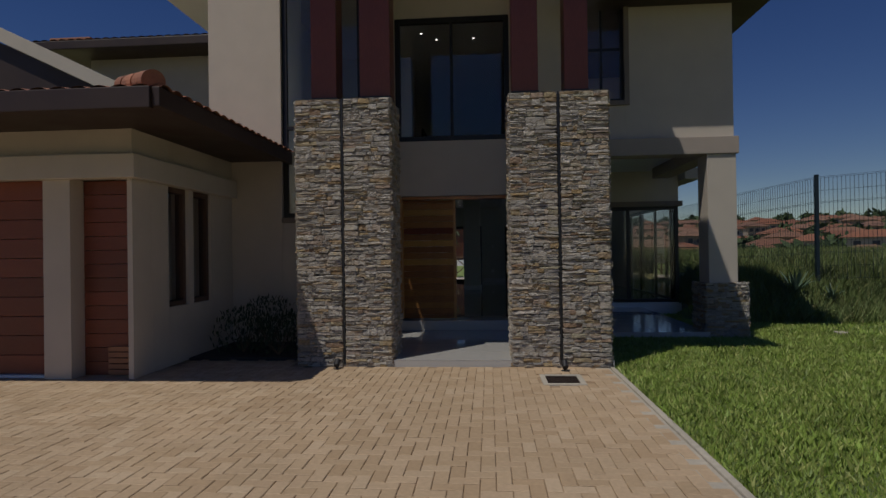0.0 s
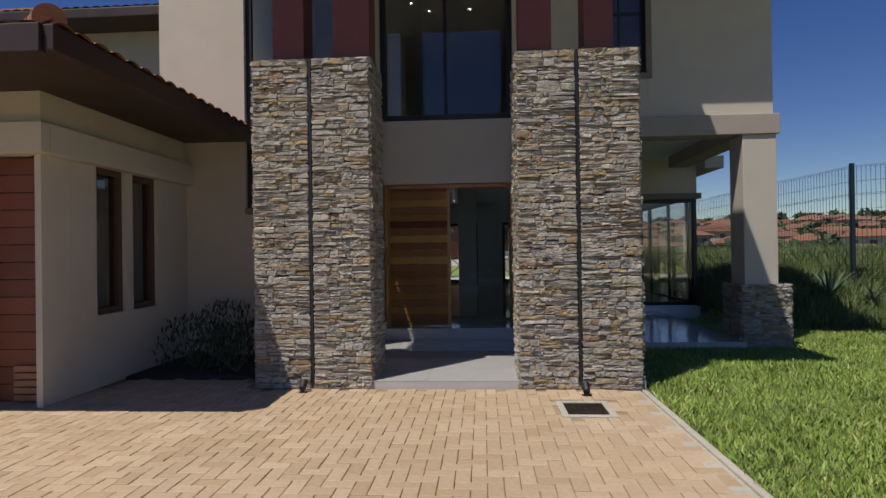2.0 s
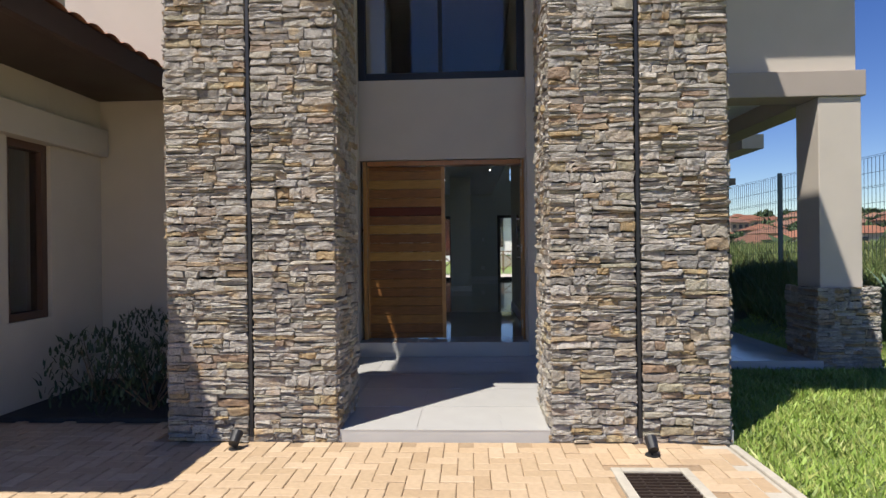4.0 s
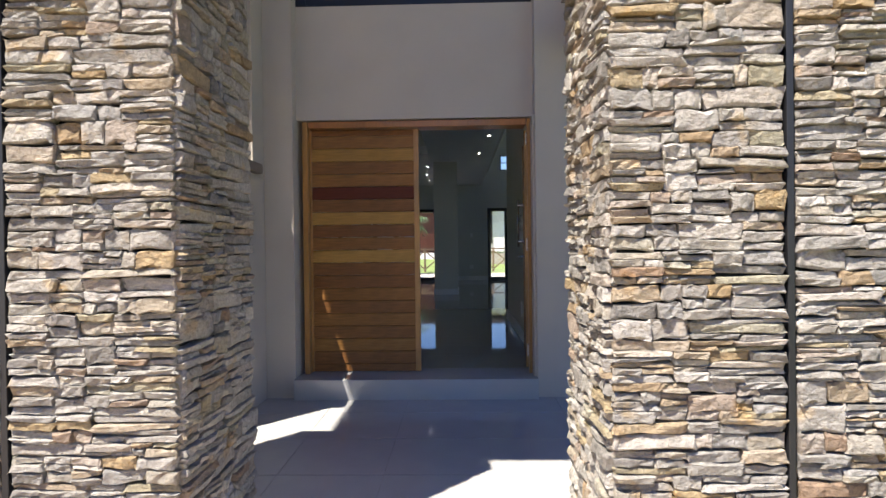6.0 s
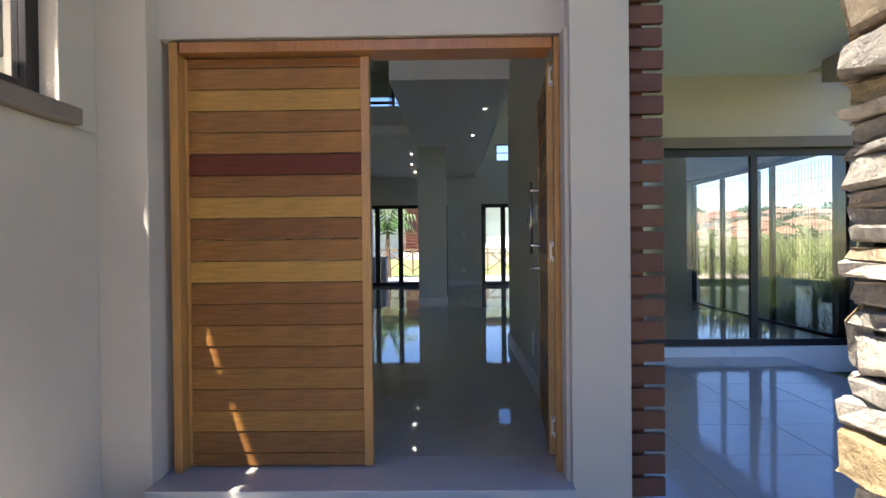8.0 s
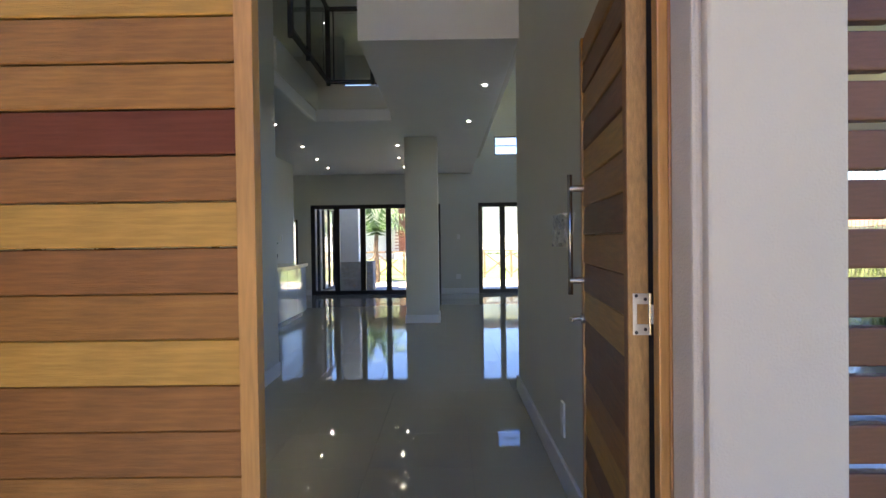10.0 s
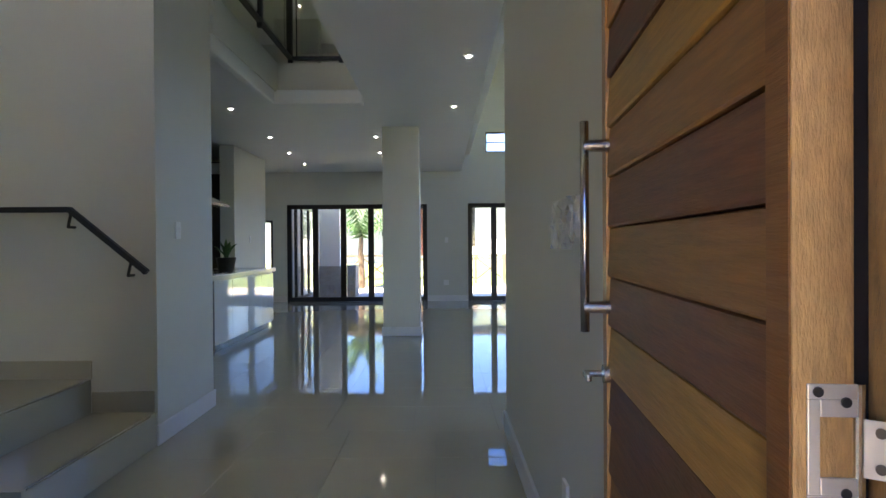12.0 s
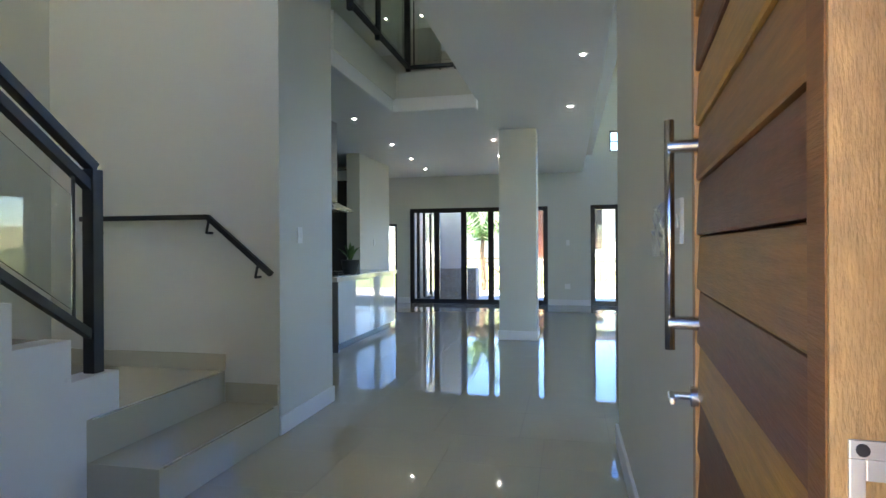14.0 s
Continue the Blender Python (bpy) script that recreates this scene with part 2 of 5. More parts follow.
LEAF_BLUE = mat("aloe_leaf", (0.10, 0.16, 0.11), 0.5, var=0.2, scale=8, bump=0.1)
WEED = mat("rough_weed", (0.10, 0.15, 0.04), 0.7, var=0.3, scale=3, bump=0, hues=[(0.08, 0.13, 0.03), (0.14, 0.18, 0.06), (0.11, 0.16, 0.04), (0.20, 0.19, 0.07)])
POT = mat("dark_pot", (0.03, 0.03, 0.03), 0.5, var=0.1)
FENCE = mat("fence_coating", (0.008, 0.02, 0.03), 0.5, var=0.1, bump=0)
TOWN_WALL = mat("town_plaster", (0.5, 0.4, 0.3), 0.9, var=0.1, bump=0, hues=[(0.36, 0.274, 0.2), (0.418, 0.36, 0.296), (0.302, 0.223, 0.163), (0.446, 0.418, 0.385)])
TOWN_ROOF = mat("town_roof", (0.42, 0.16, 0.08), 0.9, var=0.15, scale=0.6, bump=0, hues=[(0.182, 0.07, 0.038), (0.224, 0.098, 0.056), (0.14, 0.059, 0.035), (0.21, 0.119, 0.077), (0.168, 0.091, 0.063)])
TOWN_DARK = mat("town_window", (0.05, 0.05, 0.06), 0.3, var=0.1, bump=0)
TREE_FAR = mat("far_foliage", (0.05, 0.08, 0.03), 0.9, var=0.4, scale=0.5, bump=0)
BARK = mat("bark", (0.16, 0.11, 0.07), 0.9, var=0.3, scale=12, bump=0.6)
NEIGHBOUR = mat("neighbour_plaster", (0.78, 0.76, 0.72), 0.85, var=0.05, bump=0.1)
PATIO = mat("patio_paving", (0.50, 0.44, 0.38), 0.75, var=0.15, scale=12, bump=0.2)


# ---------------------------------------------------------------- builders
def box(bm, x0, x1, y0, y1, z0, z1, bevel=0.0, m=None):
    r = bmesh.ops.create_cube(bm, size=1.0)
    vs = r["verts"]
    sx, sy, sz = abs(x1 - x0), abs(y1 - y0), abs(z1 - z0)
    for v in vs:
        v.co = Vector(((x0 + x1) / 2 + v.co.x * sx, (y0 + y1) / 2 + v.co.y * sy, (z0 + z1) / 2 + v.co.z * sz))
    if bevel:
        es = list({e for v in vs for e in v.link_edges})
        out = bmesh.ops.bevel(bm, geom=es, offset=min(bevel, sx / 3, sy / 3, sz / 3), segments=2, affect='EDGES', profile=0.6)
        vs = list({v for f in out["faces"] for v in f.verts} | {v for v in vs if v.is_valid})
    if m is not None:
        seen, todo = set(), [v for v in vs if v.is_valid]
        for v in todo:
            if v not in seen:
                seen.add(v)
        bmesh.ops.transform(bm, matrix=m, verts=list(seen))
    return vs


def tube(bm, a, b, r, n=12, r2=None):
    a, b = Vector(a), Vector(b)
    d = b - a
    out = bmesh.ops.create_cone(bm, cap_ends=True, segments=n, radius1=r, radius2=r if r2 is None else r2, depth=d.length)
    m = Matrix.Translation((a + b) / 2) @ d.to_track_quat("Z", "Y").to_matrix().to_4x4()
    bmesh.ops.transform(bm, matrix=m, verts=out["verts"])
    return out["verts"]


def bar(bm, a, b, w, h, bevel=0.004):
    """A square bar from a to b, w wide sideways and h high."""
    a, b = Vector(a), Vector(b)
    d = b - a
    side = d.cross(Vector((0, 0, 1)))
    side = side.normalized() if side.length > 1e-6 else Vector((1, 0, 0))
    up = side.cross(d).normalized()
    vs = box(bm, -d.length / 2, d.length / 2, -w / 2, w / 2, -h / 2, h / 2, bevel)
    rot = Matrix((d.normalized(), -side, up)).transposed().to_4x4()
    bmesh.ops.transform(bm, matrix=Matrix.Translation((a + b) / 2) @ rot, verts=[v for v in vs if v.is_valid])


def mesh_of(bm, name, smooth=False):
    me = bpy.data.meshes.new(name)
    bmesh.ops.recalc_face_normals(bm, faces=bm.faces)
    bm.to_mesh(me)
    bm.free()
    if smooth:
        for p in me.polygons:
            p.use_smooth = True
    return me


def part(name, bm, material, parent=None, label="", smooth=False):
    me = mesh_of(bm, name, smooth)
    me.materials.append(material)
    ob = new(name, me)
    if parent is not None:
        ob.parent = parent
    if label:
        tagged(ob, label)
    return ob


def thing(name, at, label, category, group="", kind=""):
    ob = new(name)
    ob.empty_display_size = 0.05
    ob.location = at
    tagged(ob, label, category, group, kind)
    return ob


def solid(name, boxes, material, label="", category="", kind="structure", bevel=0.0):
    bm = bmesh.new()
    for b in boxes:
        box(bm, *b, bevel=bevel)
    return tagged(part(name, bm, material), label, category, kind=kind)


def one_box(name, b, material, parent, bevel=0.004, label=""):
    bm = bmesh.new()
    box(bm, *b, bevel=bevel)
    return part(name, bm, material, parent, label)


def from_arrays(name, verts, faces, material, parent=None):
    me = bpy.data.meshes.new(name)
    me.from_pydata(verts, [], faces)
    me.update()
    me.materials.append(material)
    ob = new(name, me)
    if parent is not None:
        ob.parent = parent
    return ob


def window_unit(name, axis, plane, lo, hi, z0, z1, label, splits=(), transoms=(), bar_w=0.06, depth=0.07, glass=True, material=None):
    """A glazed frame in a wall across y (axis 'y') or across x (axis 'x')."""
    material = material or ALU

    def put(u0, u1, d0, d1, a, b):
        return (u0, u1, plane + d0, plane + d1, a, b) if axis == 'y' else (plane + d0, plane + d1, u0, u1, a, b)
    base = ((lo + hi) / 2, plane, z0) if axis == 'y' else (plane, (lo + hi) / 2, z0)
    w = tagged(new(name), label, "window", kind="structure")
    bm = bmesh.new()
    h = depth / 2
    box(bm, *put(lo, lo + bar_w, -h, h, z0, z1), bevel=0.004)
    box(bm, *put(hi - bar_w, hi, -h, h, z0, z1), bevel=0.004)
    box(bm, *put(lo + bar_w, hi - bar_w, -h, h, z0, z0 + bar_w), bevel=0.004)
    box(bm, *put(lo + bar_w, hi - bar_w, -h, h, z1 - bar_w, z1), bevel=0.004)
    part("window_frame", bm, material, w)
    for s, sw in splits:
        one_box("mullion", put(s - sw / 2, s + sw / 2, -h * 0.9, h * 0.9, z0 + bar_w, z1 - bar_w), material, w)
    for s, sw in transoms:
        one_box("transom", put(lo + bar_w, hi - bar_w, -h * 0.8, h * 0.8, s - sw / 2, s + sw / 2), material, w)
    if glass:
        cuts = [lo + bar_w] + [v for s, sw in splits for v in (s - sw / 2, s + sw / 2)] + [hi - bar_w]
        for i in range(0, len(cuts), 2):
            g = one_box("pane", put(cuts[i], cuts[i + 1], -0.004, 0.004, z0 + bar_w, z1 - bar_w), GLASS, w, 0)
            g.visible_shadow = False
    return w


# ---------------------------------------------------------------- ground
ZP, ZF = 0.08, 0.25          # porch and inside floor levels
ZC, ZU, ZR = 3.2, 3.57, 6.1  # lower ceiling, upper floor, upper ceiling


def ground_height(x, y):
    d = math.hypot(x, y)
    bank = 0.75 * max(0.0, min(1.0, (y - 0.28 * (x - 5) - 4.2) / 1.5)) * max(0.0, min(1.0, (x - 4.6) / 1.2)) if y < 60 else 0.75
    far = max(0.0, d - 95.0)
    return -0.06 + bank - 2.5 * max(0.0, min(1.0, (d - 14) / 50)) + 0.072 * far * (1 if y > 0 else 0.3) - 0.00006 * far * far


def make_ground():
    rings = [0, 2, 3, 4, 4.6, 5.2, 5.8, 6.4, 7, 7.6, 8.2, 9, 10, 12, 15, 20, 30, 45, 60, 80, 100, 130, 170, 220, 280, 350, 430, 520, 620, 900, 1500, 3000]
    n = 96
    verts, faces = [(0, 0, -0.06)], []
    for r in rings[1:]:
        for k in range(n):
            a = 2 * math.pi * k / n
            x, y = r * math.cos(a), r * math.sin(a)
            z = ground_height(x, y) if r < 600 else ground_height(x * 600 / r, y * 600 / r)
            inside = -5.5 < x < 6 and 2 < y < 17.5
            verts.append((x, y, -0.12 if inside else z))
    for k in range(n):
        faces.append((0, 1 + k, 1 + (k + 1) % n))
    for i in range(len(rings) - 2):
        a, b = 1 + i * n, 1 + (i + 1) * n
        for k in range(n):
            faces.append((a + k, b + k, b + (k + 1) % n, a + (k + 1) % n))
    ob = from_arrays("ground", verts, faces, FIELD)
    return tagged(ob, "dry grass field sloping to a hillside town", "ground", kind="structure")


make_ground()
# paved court bed and lawn bed
solid("pavement", [(-14, 1.93, -12, 0.03, -0.25, -0.012), (-3.7, -2.02, 0.03, 0.5, -0.25, -0.012)], JOINT, "sand bed of the tan clay paved court", "pavement")
lawn_v, lawn_f = [], []
LX = [1.99 + 0.5 * i for i in range(25)]
LY = [-8 + 0.5 * i for i in range(29)]
for yy in LY:
    for xx in LX:
        bank = 0.75 * max(0.0, min(1.0, (yy - 0.28 * (xx - 5) - 4.2) / 1.5)) * max(0.0, min(1.0, (xx - 4.6) / 1.2))
        lawn_v.append((xx, yy, -0.02 + bank + 0.02 * noise.noise((xx, yy, 0))))
for j in range(len(LY) - 1):
    for i in range(len(LX) - 1):
        k = j * len(LX) + i
        lawn_f.append((k, k + 1, k + 1 + len(LX), k + len(LX)))
tagged(from_arrays("lawn", lawn_v, lawn_f, SOIL), "green lawn beside the paved court", "lawn", kind="structure")
solid("kerb", [(1.93, 1.985, -12, -0.05, -0.2, 0.010), (1.75, 1.93, -12, -0.03, -0.2, -0.005)], KERB, "thin concrete edging between paving and lawn", "kerb", bevel=0.012)

# ---------------------------------------------------------------- porch and floors
porch = solid("porch_floor", [(-1.41, 2.0, 0.03, 2.9, -0.2, ZP - 0.004), (2.0, 4.05, 2.5, 6.78, -0.2, ZP - 0.004), (1.16, 2.0, 2.9, 6.78, -0.2, ZP - 0.004)], PORCH, "pale grey tiled porch floor with a low front step", "floor", bevel=0.004)
solid("door_step", [(-1.16, 0.87, 2.80, 3.24, ZP, ZF)], PORCH, "tiled threshold step below the front door", "step", bevel=0.006)
solid("floor", [(-5.2, 0.95, 3.24, 16.1, -0.2, ZF - 0.012), (0.95, 4.72, 7.0, 16.1, -0.2, ZF - 0.012), (0.95, 1.15, 6.5, 7.0, -0.2, ZF - 0.012)], GROUT, "grout bed under polished floor tiles", "floor")

# ---------------------------------------------------------------- outer walls of the entrance
# front wall piers, recessed panel over the door, window above
solid("wall_door_left", [(-1.41, -1.16, 2.88, 3.20, 0, 6.3)], PLASTER, "beige plastered pier beside the front door", "wall", bevel=0.008)
solid("wall_door_right", [(0.87, 1.155, 2.88, 3.018, 0, 6.3), (0.916, 1.155, 3.018, 3.20, 0, 2.445), (0.87, 1.155, 3.018, 3.20, 2.445, 6.3), (0.847, 0.87, 2.90, 3.016, 0.08, 2.445)], PLASTER, "beige plastered pier beside the front door", "wall", bevel=0.008)
solid("wall_door_head", [(-1.16, 0.87, 3.00, 3.18, 2.445, 3.42), (-1.16, 0.87, 3.00, 3.18, 5.62, 6.3)], PLASTER, "beige plastered panel above the front door", "wall")
# wall with the corner window, running from the door pier to the tower
solid("wall_porch_left", [(-1.66, -1.41, 1.90, 3.2, 0, 1.95), (-2.86, -1.66, 1.90, 2.1, 0, 1.95), (-1.66, -1.41, 2.62, 3.2, 1.95, 6.3)], PLASTER, "beige plastered wall beside the porch", "wall", bevel=0.006)
solid("window_sill", [(-1.71, -1.355, 1.86, 2.70, 1.952, 2.03), (-2.86, -1.71, 1.86, 2.12, 1.952, 2.03)], SILL, "brown projecting sill under the corner window", "sill", bevel=0.008)
solid("tower_wall", [(-4.07, -2.86, 1.90, 2.15, 0, 6.2), (-4.07, -3.85, 2.15, 6.0, 0, 6.2)], PLASTER, "tall cream plastered tower wall in sun", "wall", bevel=0.008)
solid("tower_eave", [(-4.45, -2.5, 1.82, 6.0, 6.2, 6.35)], FASCIA, "dark brown eave above the tower", "eave")
window_unit("window_1", 'y', 2.0, -2.86, -1.53, 2.03, 6.2, "tall dark aluminium corner window beside the porch", splits=((-2.2, 0.05),), transoms=((3.5, 0.06),), bar_w=0.08)
window_unit("window_2", 'x', -1.53, 2.0, 2.62, 2.03, 6.2, "dark aluminium side pane of the corner window", transoms=((3.5, 0.06),), bar_w=0.08)
solid("curtain_wall_inside", [(-2.3, -2.22, 3.0, 3.2, ZF, 6.1)], INNER, "plain inner wall return", "wall")
window_unit("window_3", 'y', 3.06, -1.16, 0.87, 3.42, 5.62, "large dark framed window above the front door", splits=((-0.15, 0.05),), bar_w=0.09, depth=0.1)

# right upper storey, edge beam, corner column
solid("wall_upper_right", [(1.155, 2.12, 2.70, 2.95, 3.3, 6.2), (2.80, 4.55, 2.70, 2.95, 3.3, 6.2), (2.12, 2.80, 2.70, 2.95, 3.3, 3.95), (2.12, 2.80, 2.70, 2.95, 5.63, 6.2), (4.3, 4.55, 2.95, 6.78, 3.3, 6.2)], PLASTER, "beige plastered upper storey wall over the patio", "wall", bevel=0.006)
solid("window_surround", [(2.06, 2.14, 2.66, 2.72, 3.87, 5.71), (2.78, 2.86, 2.66, 2.72, 3.87, 5.71), (2.14, 2.78, 2.66, 2.72, 3.87, 3.95), (2.14, 2.78, 2.66, 2.72, 5.63, 5.71)], SILL, "brown moulded surround of the upper window", "trim", bevel=0.006)
window_unit("window_4", 'y', 2.82, 2.12, 2.80, 3.95, 5.63, "upper window with dark frame and one transom", transoms=((4.85, 0.05),), splits=((2.42, 0.04),))
solid("edge_beam", [(1.155, 4.58, 2.57, 2.95, 3.0, 3.285), (4.2, 4.58, 2.95, 6.3, 3.05, 3.285)], BEAM_BROWN, "projecting plastered edge beam above the patio", "beam", bevel=0.01)
solid("patio_soffit", [(1.155, 4.3, 2.95, 6.78, 3.28, 3.36)], CEIL, "plastered soffit over the patio", "ceiling")
solid("main_eave", [(1.9, 5.15, 1.91, 7.0, 5.52, 5.68)], FASCIA, "dark brown eave of the main roof", "eave")
solid("entrance_eave", [(-2.79, 2.51, -0.95, 3.4, 6.3, 6.55)], FASCIA, "broad dark eave over the entrance", "eave")
bm = bmesh.new()
box(bm, 4.077, 4.54, 2.60, 3.05, 0.87, 3.0, 0.012)
corner_col = thing("corner_column", (4.3, 2.8, 0), "cream plastered corner column on a stone plinth", "column")
part("shaft", bm, PLASTER, corner_col).location = (-4.3, -2.8, 0)
# glass living room end wall seen across the patio
solid("wall_room_head", [(1.15, 4.92, 6.78, 6.98, 2.57, 6.2), (4.72, 4.92, 6.98, 11.15, 2.52, 3.6), (4.72, 4.92, 6.98, 16.04, 5.6, 6.2)], PLASTER, "beige plastered wall above the glazing", "wall")
solid("room_beam", [(1.15, 5.0, 6.72, 7.02, 2.45, 2.57)], SILL, "grey brown lintel above the patio glazing", "beam", bevel=0.006)
solid("room_plinth", [(1.15, 4.96, 6.76, 7.0, -0.1, 0.19), (4.72, 4.94, 7.0, 11.15, -0.1, 0.19)], WHITE, "low white plinth under the patio glazing", "plinth", bevel=0.008)
window_unit("window_5", 'y', 6.87, 1.15, 4.93, 0.19, 2.45, "large patio window with dark aluminium frame", splits=((2.45, 0.06), (3.77, 0.08)), bar_w=0.08)
solid("corner_post", [(4.77, 4.91, 6.915, 7.0, 0.19, 2.45)], ALU, "dark aluminium corner post of the patio glazing", "post", bevel=0.004)
solid("wall_room_side", [(4.72, 4.92, 11.15, 16.04, -0.1, 3.6)], INNER, "pale painted side wall of the living room", "wall", bevel=0.004)
solid("room_eave", [(4.925, 5.30, 6.3, 16.4, 3.03, 3.28)], PLASTER_DARK, "flat projecting plastered eave of the living room", "eave", bevel=0.008)
window_unit("window_6", 'x', 4.84, 7.0, 11.15, 0.19, 2.52, "side glazing of the living room", splits=((8.43, 0.08), (9.95, 0.08)), bar_w=0.08)

# unseen high glazing, added so that sky light reaches the hall ceiling
window_unit("added_glazing", 'x', 4.84, 6.98, 16.0, 3.6, 5.6, "added high glazing, unseen, that lets sky light onto the ceiling", splits=((9.2, 0.08), (11.5, 0.08), (13.8, 0.08)), bar_w=0.08)
# slatted timber screen beside the door
screen = thing("slat_screen", (1.3, 3.1, ZP), "red brown slatted timber screen beside the entrance", "screen")
bm = bmesh.new()
box(bm, 1.165, 1.285, 3.10, 3.19, ZP + 0.02, 6.0, 0.004)
o = part("back_post", bm, TIMBER, screen)
o.location = (-1.3, -3.1, -ZP)
bm = bmesh.new()
box(bm, -0.105, 0.105, -0.02, 0.02, 0, 0.092, 0.006)
slat_me = mesh_of(bm, "slat")
slat_me.materials.append(SLAT)
for i in range(28):
    s = new("slat", slat_me)
    s.parent = screen
    s.location = (-0.03 + 0.004 * math.sin(i * 3.1), -0.03, 0.03 + i * 0.114)

# ---------------------------------------------------------------- front doors
FX0, FX1, FZ1 = -1.12, 0.835, 2.435
door_frame = tagged(new("door_frame"), "varnished hardwood frame of the front door", "door frame", kind="structure")
bm = bmesh.new()
box(bm, FX0, FX0 + 0.045, 3.02, 3.16, ZF, FZ1, 0.004)
part("jamb", bm, TEAK_FRAME, door_frame)
bm = bmesh.new()
box(bm, 0.820, 0.845, 3.02, 3.058, ZF, FZ1, 0.004)
part("jamb", bm, TEAK_FRAME, door_frame)
bm = bmesh.new()
box(bm, 0.890, 0.915, 3.02, 3.168, ZF, FZ1, 0.003)
box(bm, 0.846, 0.890, 3.022, 3.05, ZF, FZ1, 0.003)
part("jamb_lining", bm, TEAK_LINING, door_frame, "red brown lining of the frame")
bm = bmesh.new()
box(bm, 0.887, 0.915, 3.17, 3.25, ZF, FZ1, 0.003)
part("door_stop", bm, RAW_EDGE, door_frame, "pale golden stop strip of the frame")
bm = bmesh.new()
box(bm, 0.8705, 0.8865, 3.238, 3.252, ZF, FZ1, 0.001)
part("weather_seal", bm, SEAL, door_frame, "black seal strip in the frame rebate")
bm = bmesh.new()
box(bm, FX0 + 0.055, 0.812, 3.02, 3.20, FZ1 - 0.055, FZ1, 0.004)
part("head", bm, TEAK_LINING, door_frame)


def plank_leaf(name, w, h, label, tones, seam, stile=0.045, edge=RAW_EDGE, edge_label="pale planed hinge stile", pitch=0.1108, thick=0.052):
    """A leaf of horizontal planks between narrow stiles; hinge edge at x = 0, outer face towards -y. tones: shade of each plank from the top; seam: height of one joint."""
    leaf = thing(name, (0, 0, 0), label, "door", kind="structure")
    bm = bmesh.new()
    box(bm, 0, stile, 0.0, thick, 0, h, 0.003)
    part("stile", bm, edge, leaf, edge_label)
    if stile > 0.03:
        bm = bmesh.new()
        box(bm, 0.0015, stile, -0.002, -0.0002, 0, h, 0.0005)
        part("stile_facing", bm, TEAK_BROWN, leaf, "brown varnished outer face of the stile")
    bm = bmesh.new()
    box(bm, w - 0.045, w, 0.0, thick, 0, h, 0.003)
    part("stile", bm, TEAK_FRAME, leaf)
    cuts = [0.0] + [z for z in (seam % pitch + i * pitch for i in range(40)) if 0.03 < z < h - 0.02] + [h]
    for i in range(len(cuts) - 1):
        tone = tones[(len(cuts) - 2 - i) % len(tones)]
        half, ph = (w - 0.045 - stile) / 2, cuts[i + 1] - cuts[i]
        bm = bmesh.new()
        # the lower edge stands proud, the upper edge is lapped by the plank above
        vs = [bm.verts.new((sx * half, y, z)) for sx in (-1, 1) for y, z in ((0.0065, 0.0015), (0.0035, 0.006), (0.010, ph - 0.004), (0.014, ph - 0.001), (0.036, ph - 0.001), (0.036, 0.0015))]
        bm.faces.new(vs[:6])
        bm.faces.new(vs[6:][::-1])
        for q in range(6):
            bm.faces.new((vs[q], vs[6 + q], vs[6 + (q + 1) % 6], vs[(q + 1) % 6]))
        o = part("plank", bm, {"d": TEAK_DARK, "m": TEAK, "b": TEAK_BROWN, "l": TEAK_LIGHT, "k": TEAK_DEEP}[tone], leaf, "dark red brown plank" if tone == "d" else "")
        o.location = ((w - 0.045 + stile) / 2, 0, cuts[i])
    return leaf


leaf_h = FZ1 - 0.06 - ZF - 0.012
door_1 = plank_leaf("door_1", 0.957, leaf_h, "closed leaf of the plank front door in varnished hardwood", "bmlmmdblbmlbbmbmbmbb", 1.546 - ZF - 0.01, stile=0.018, edge=TEAK_FRAME, edge_label="")
door_1.matrix_basis = pose(FX0 + 0.048, 3.085, ZF + 0.01)
door_2 = plank_leaf("door_2", 0.905, leaf_h, "open leaf of the plank front door, swung inward", "mkmklmkmklkkmlkmkmkm", 1.570 - ZF - 0.01, pitch=0.1155)
# swung in against the right wall: its outer face looks to the left
door_2.matrix_basis = Matrix.Translation((0.817, 3.235, ZF + 0.01)) @ Matrix.Rotation(math.atan2(0.905, 0.083), 4, 'Z') @ Matrix.Diagonal((1, -1, 1, 1))


def pull_handle(parent):
    """A round bar on two stand-offs, and a lever on a rose below it."""
    px, off = 0.852, -0.05
    bm = bmesh.new()
    tube(bm, (px, off, 1.068), (px, off, 1.557), 0.0105, 20)
    h = part("pull_bar", bm, CHROME, parent, "brushed steel pull bar", True)
    for z in (1.125, 1.500):
        bm = bmesh.new()
        tube(bm, (px, 0.006, z), (px, off - 0.004, z), 0.0145, 20)
        tube(bm, (px, 0.006, z), (px, -0.004, z), 0.016, 20)
        part("stand_off", bm, CHROME, h)
    bm = bmesh.new()
    tube(bm, (px + 0.01, 0.006, 0.968), (px + 0.01, -0.008, 0.968), 0.022, 24)
    tube(bm, (px + 0.01, -0.008, 0.968), (px + 0.01, -0.045, 0.968), 0.008, 16)
    lv = part("lever_rose", bm, CHROME, parent, "steel lever handle")
    bm = bmesh.new()
    box(bm, px - 0.045, px + 0.018, -0.054, -0.042, 0.960, 0.976, 0.004)
    part("lever", bm, CHROME, lv)


pull_handle(door_2)


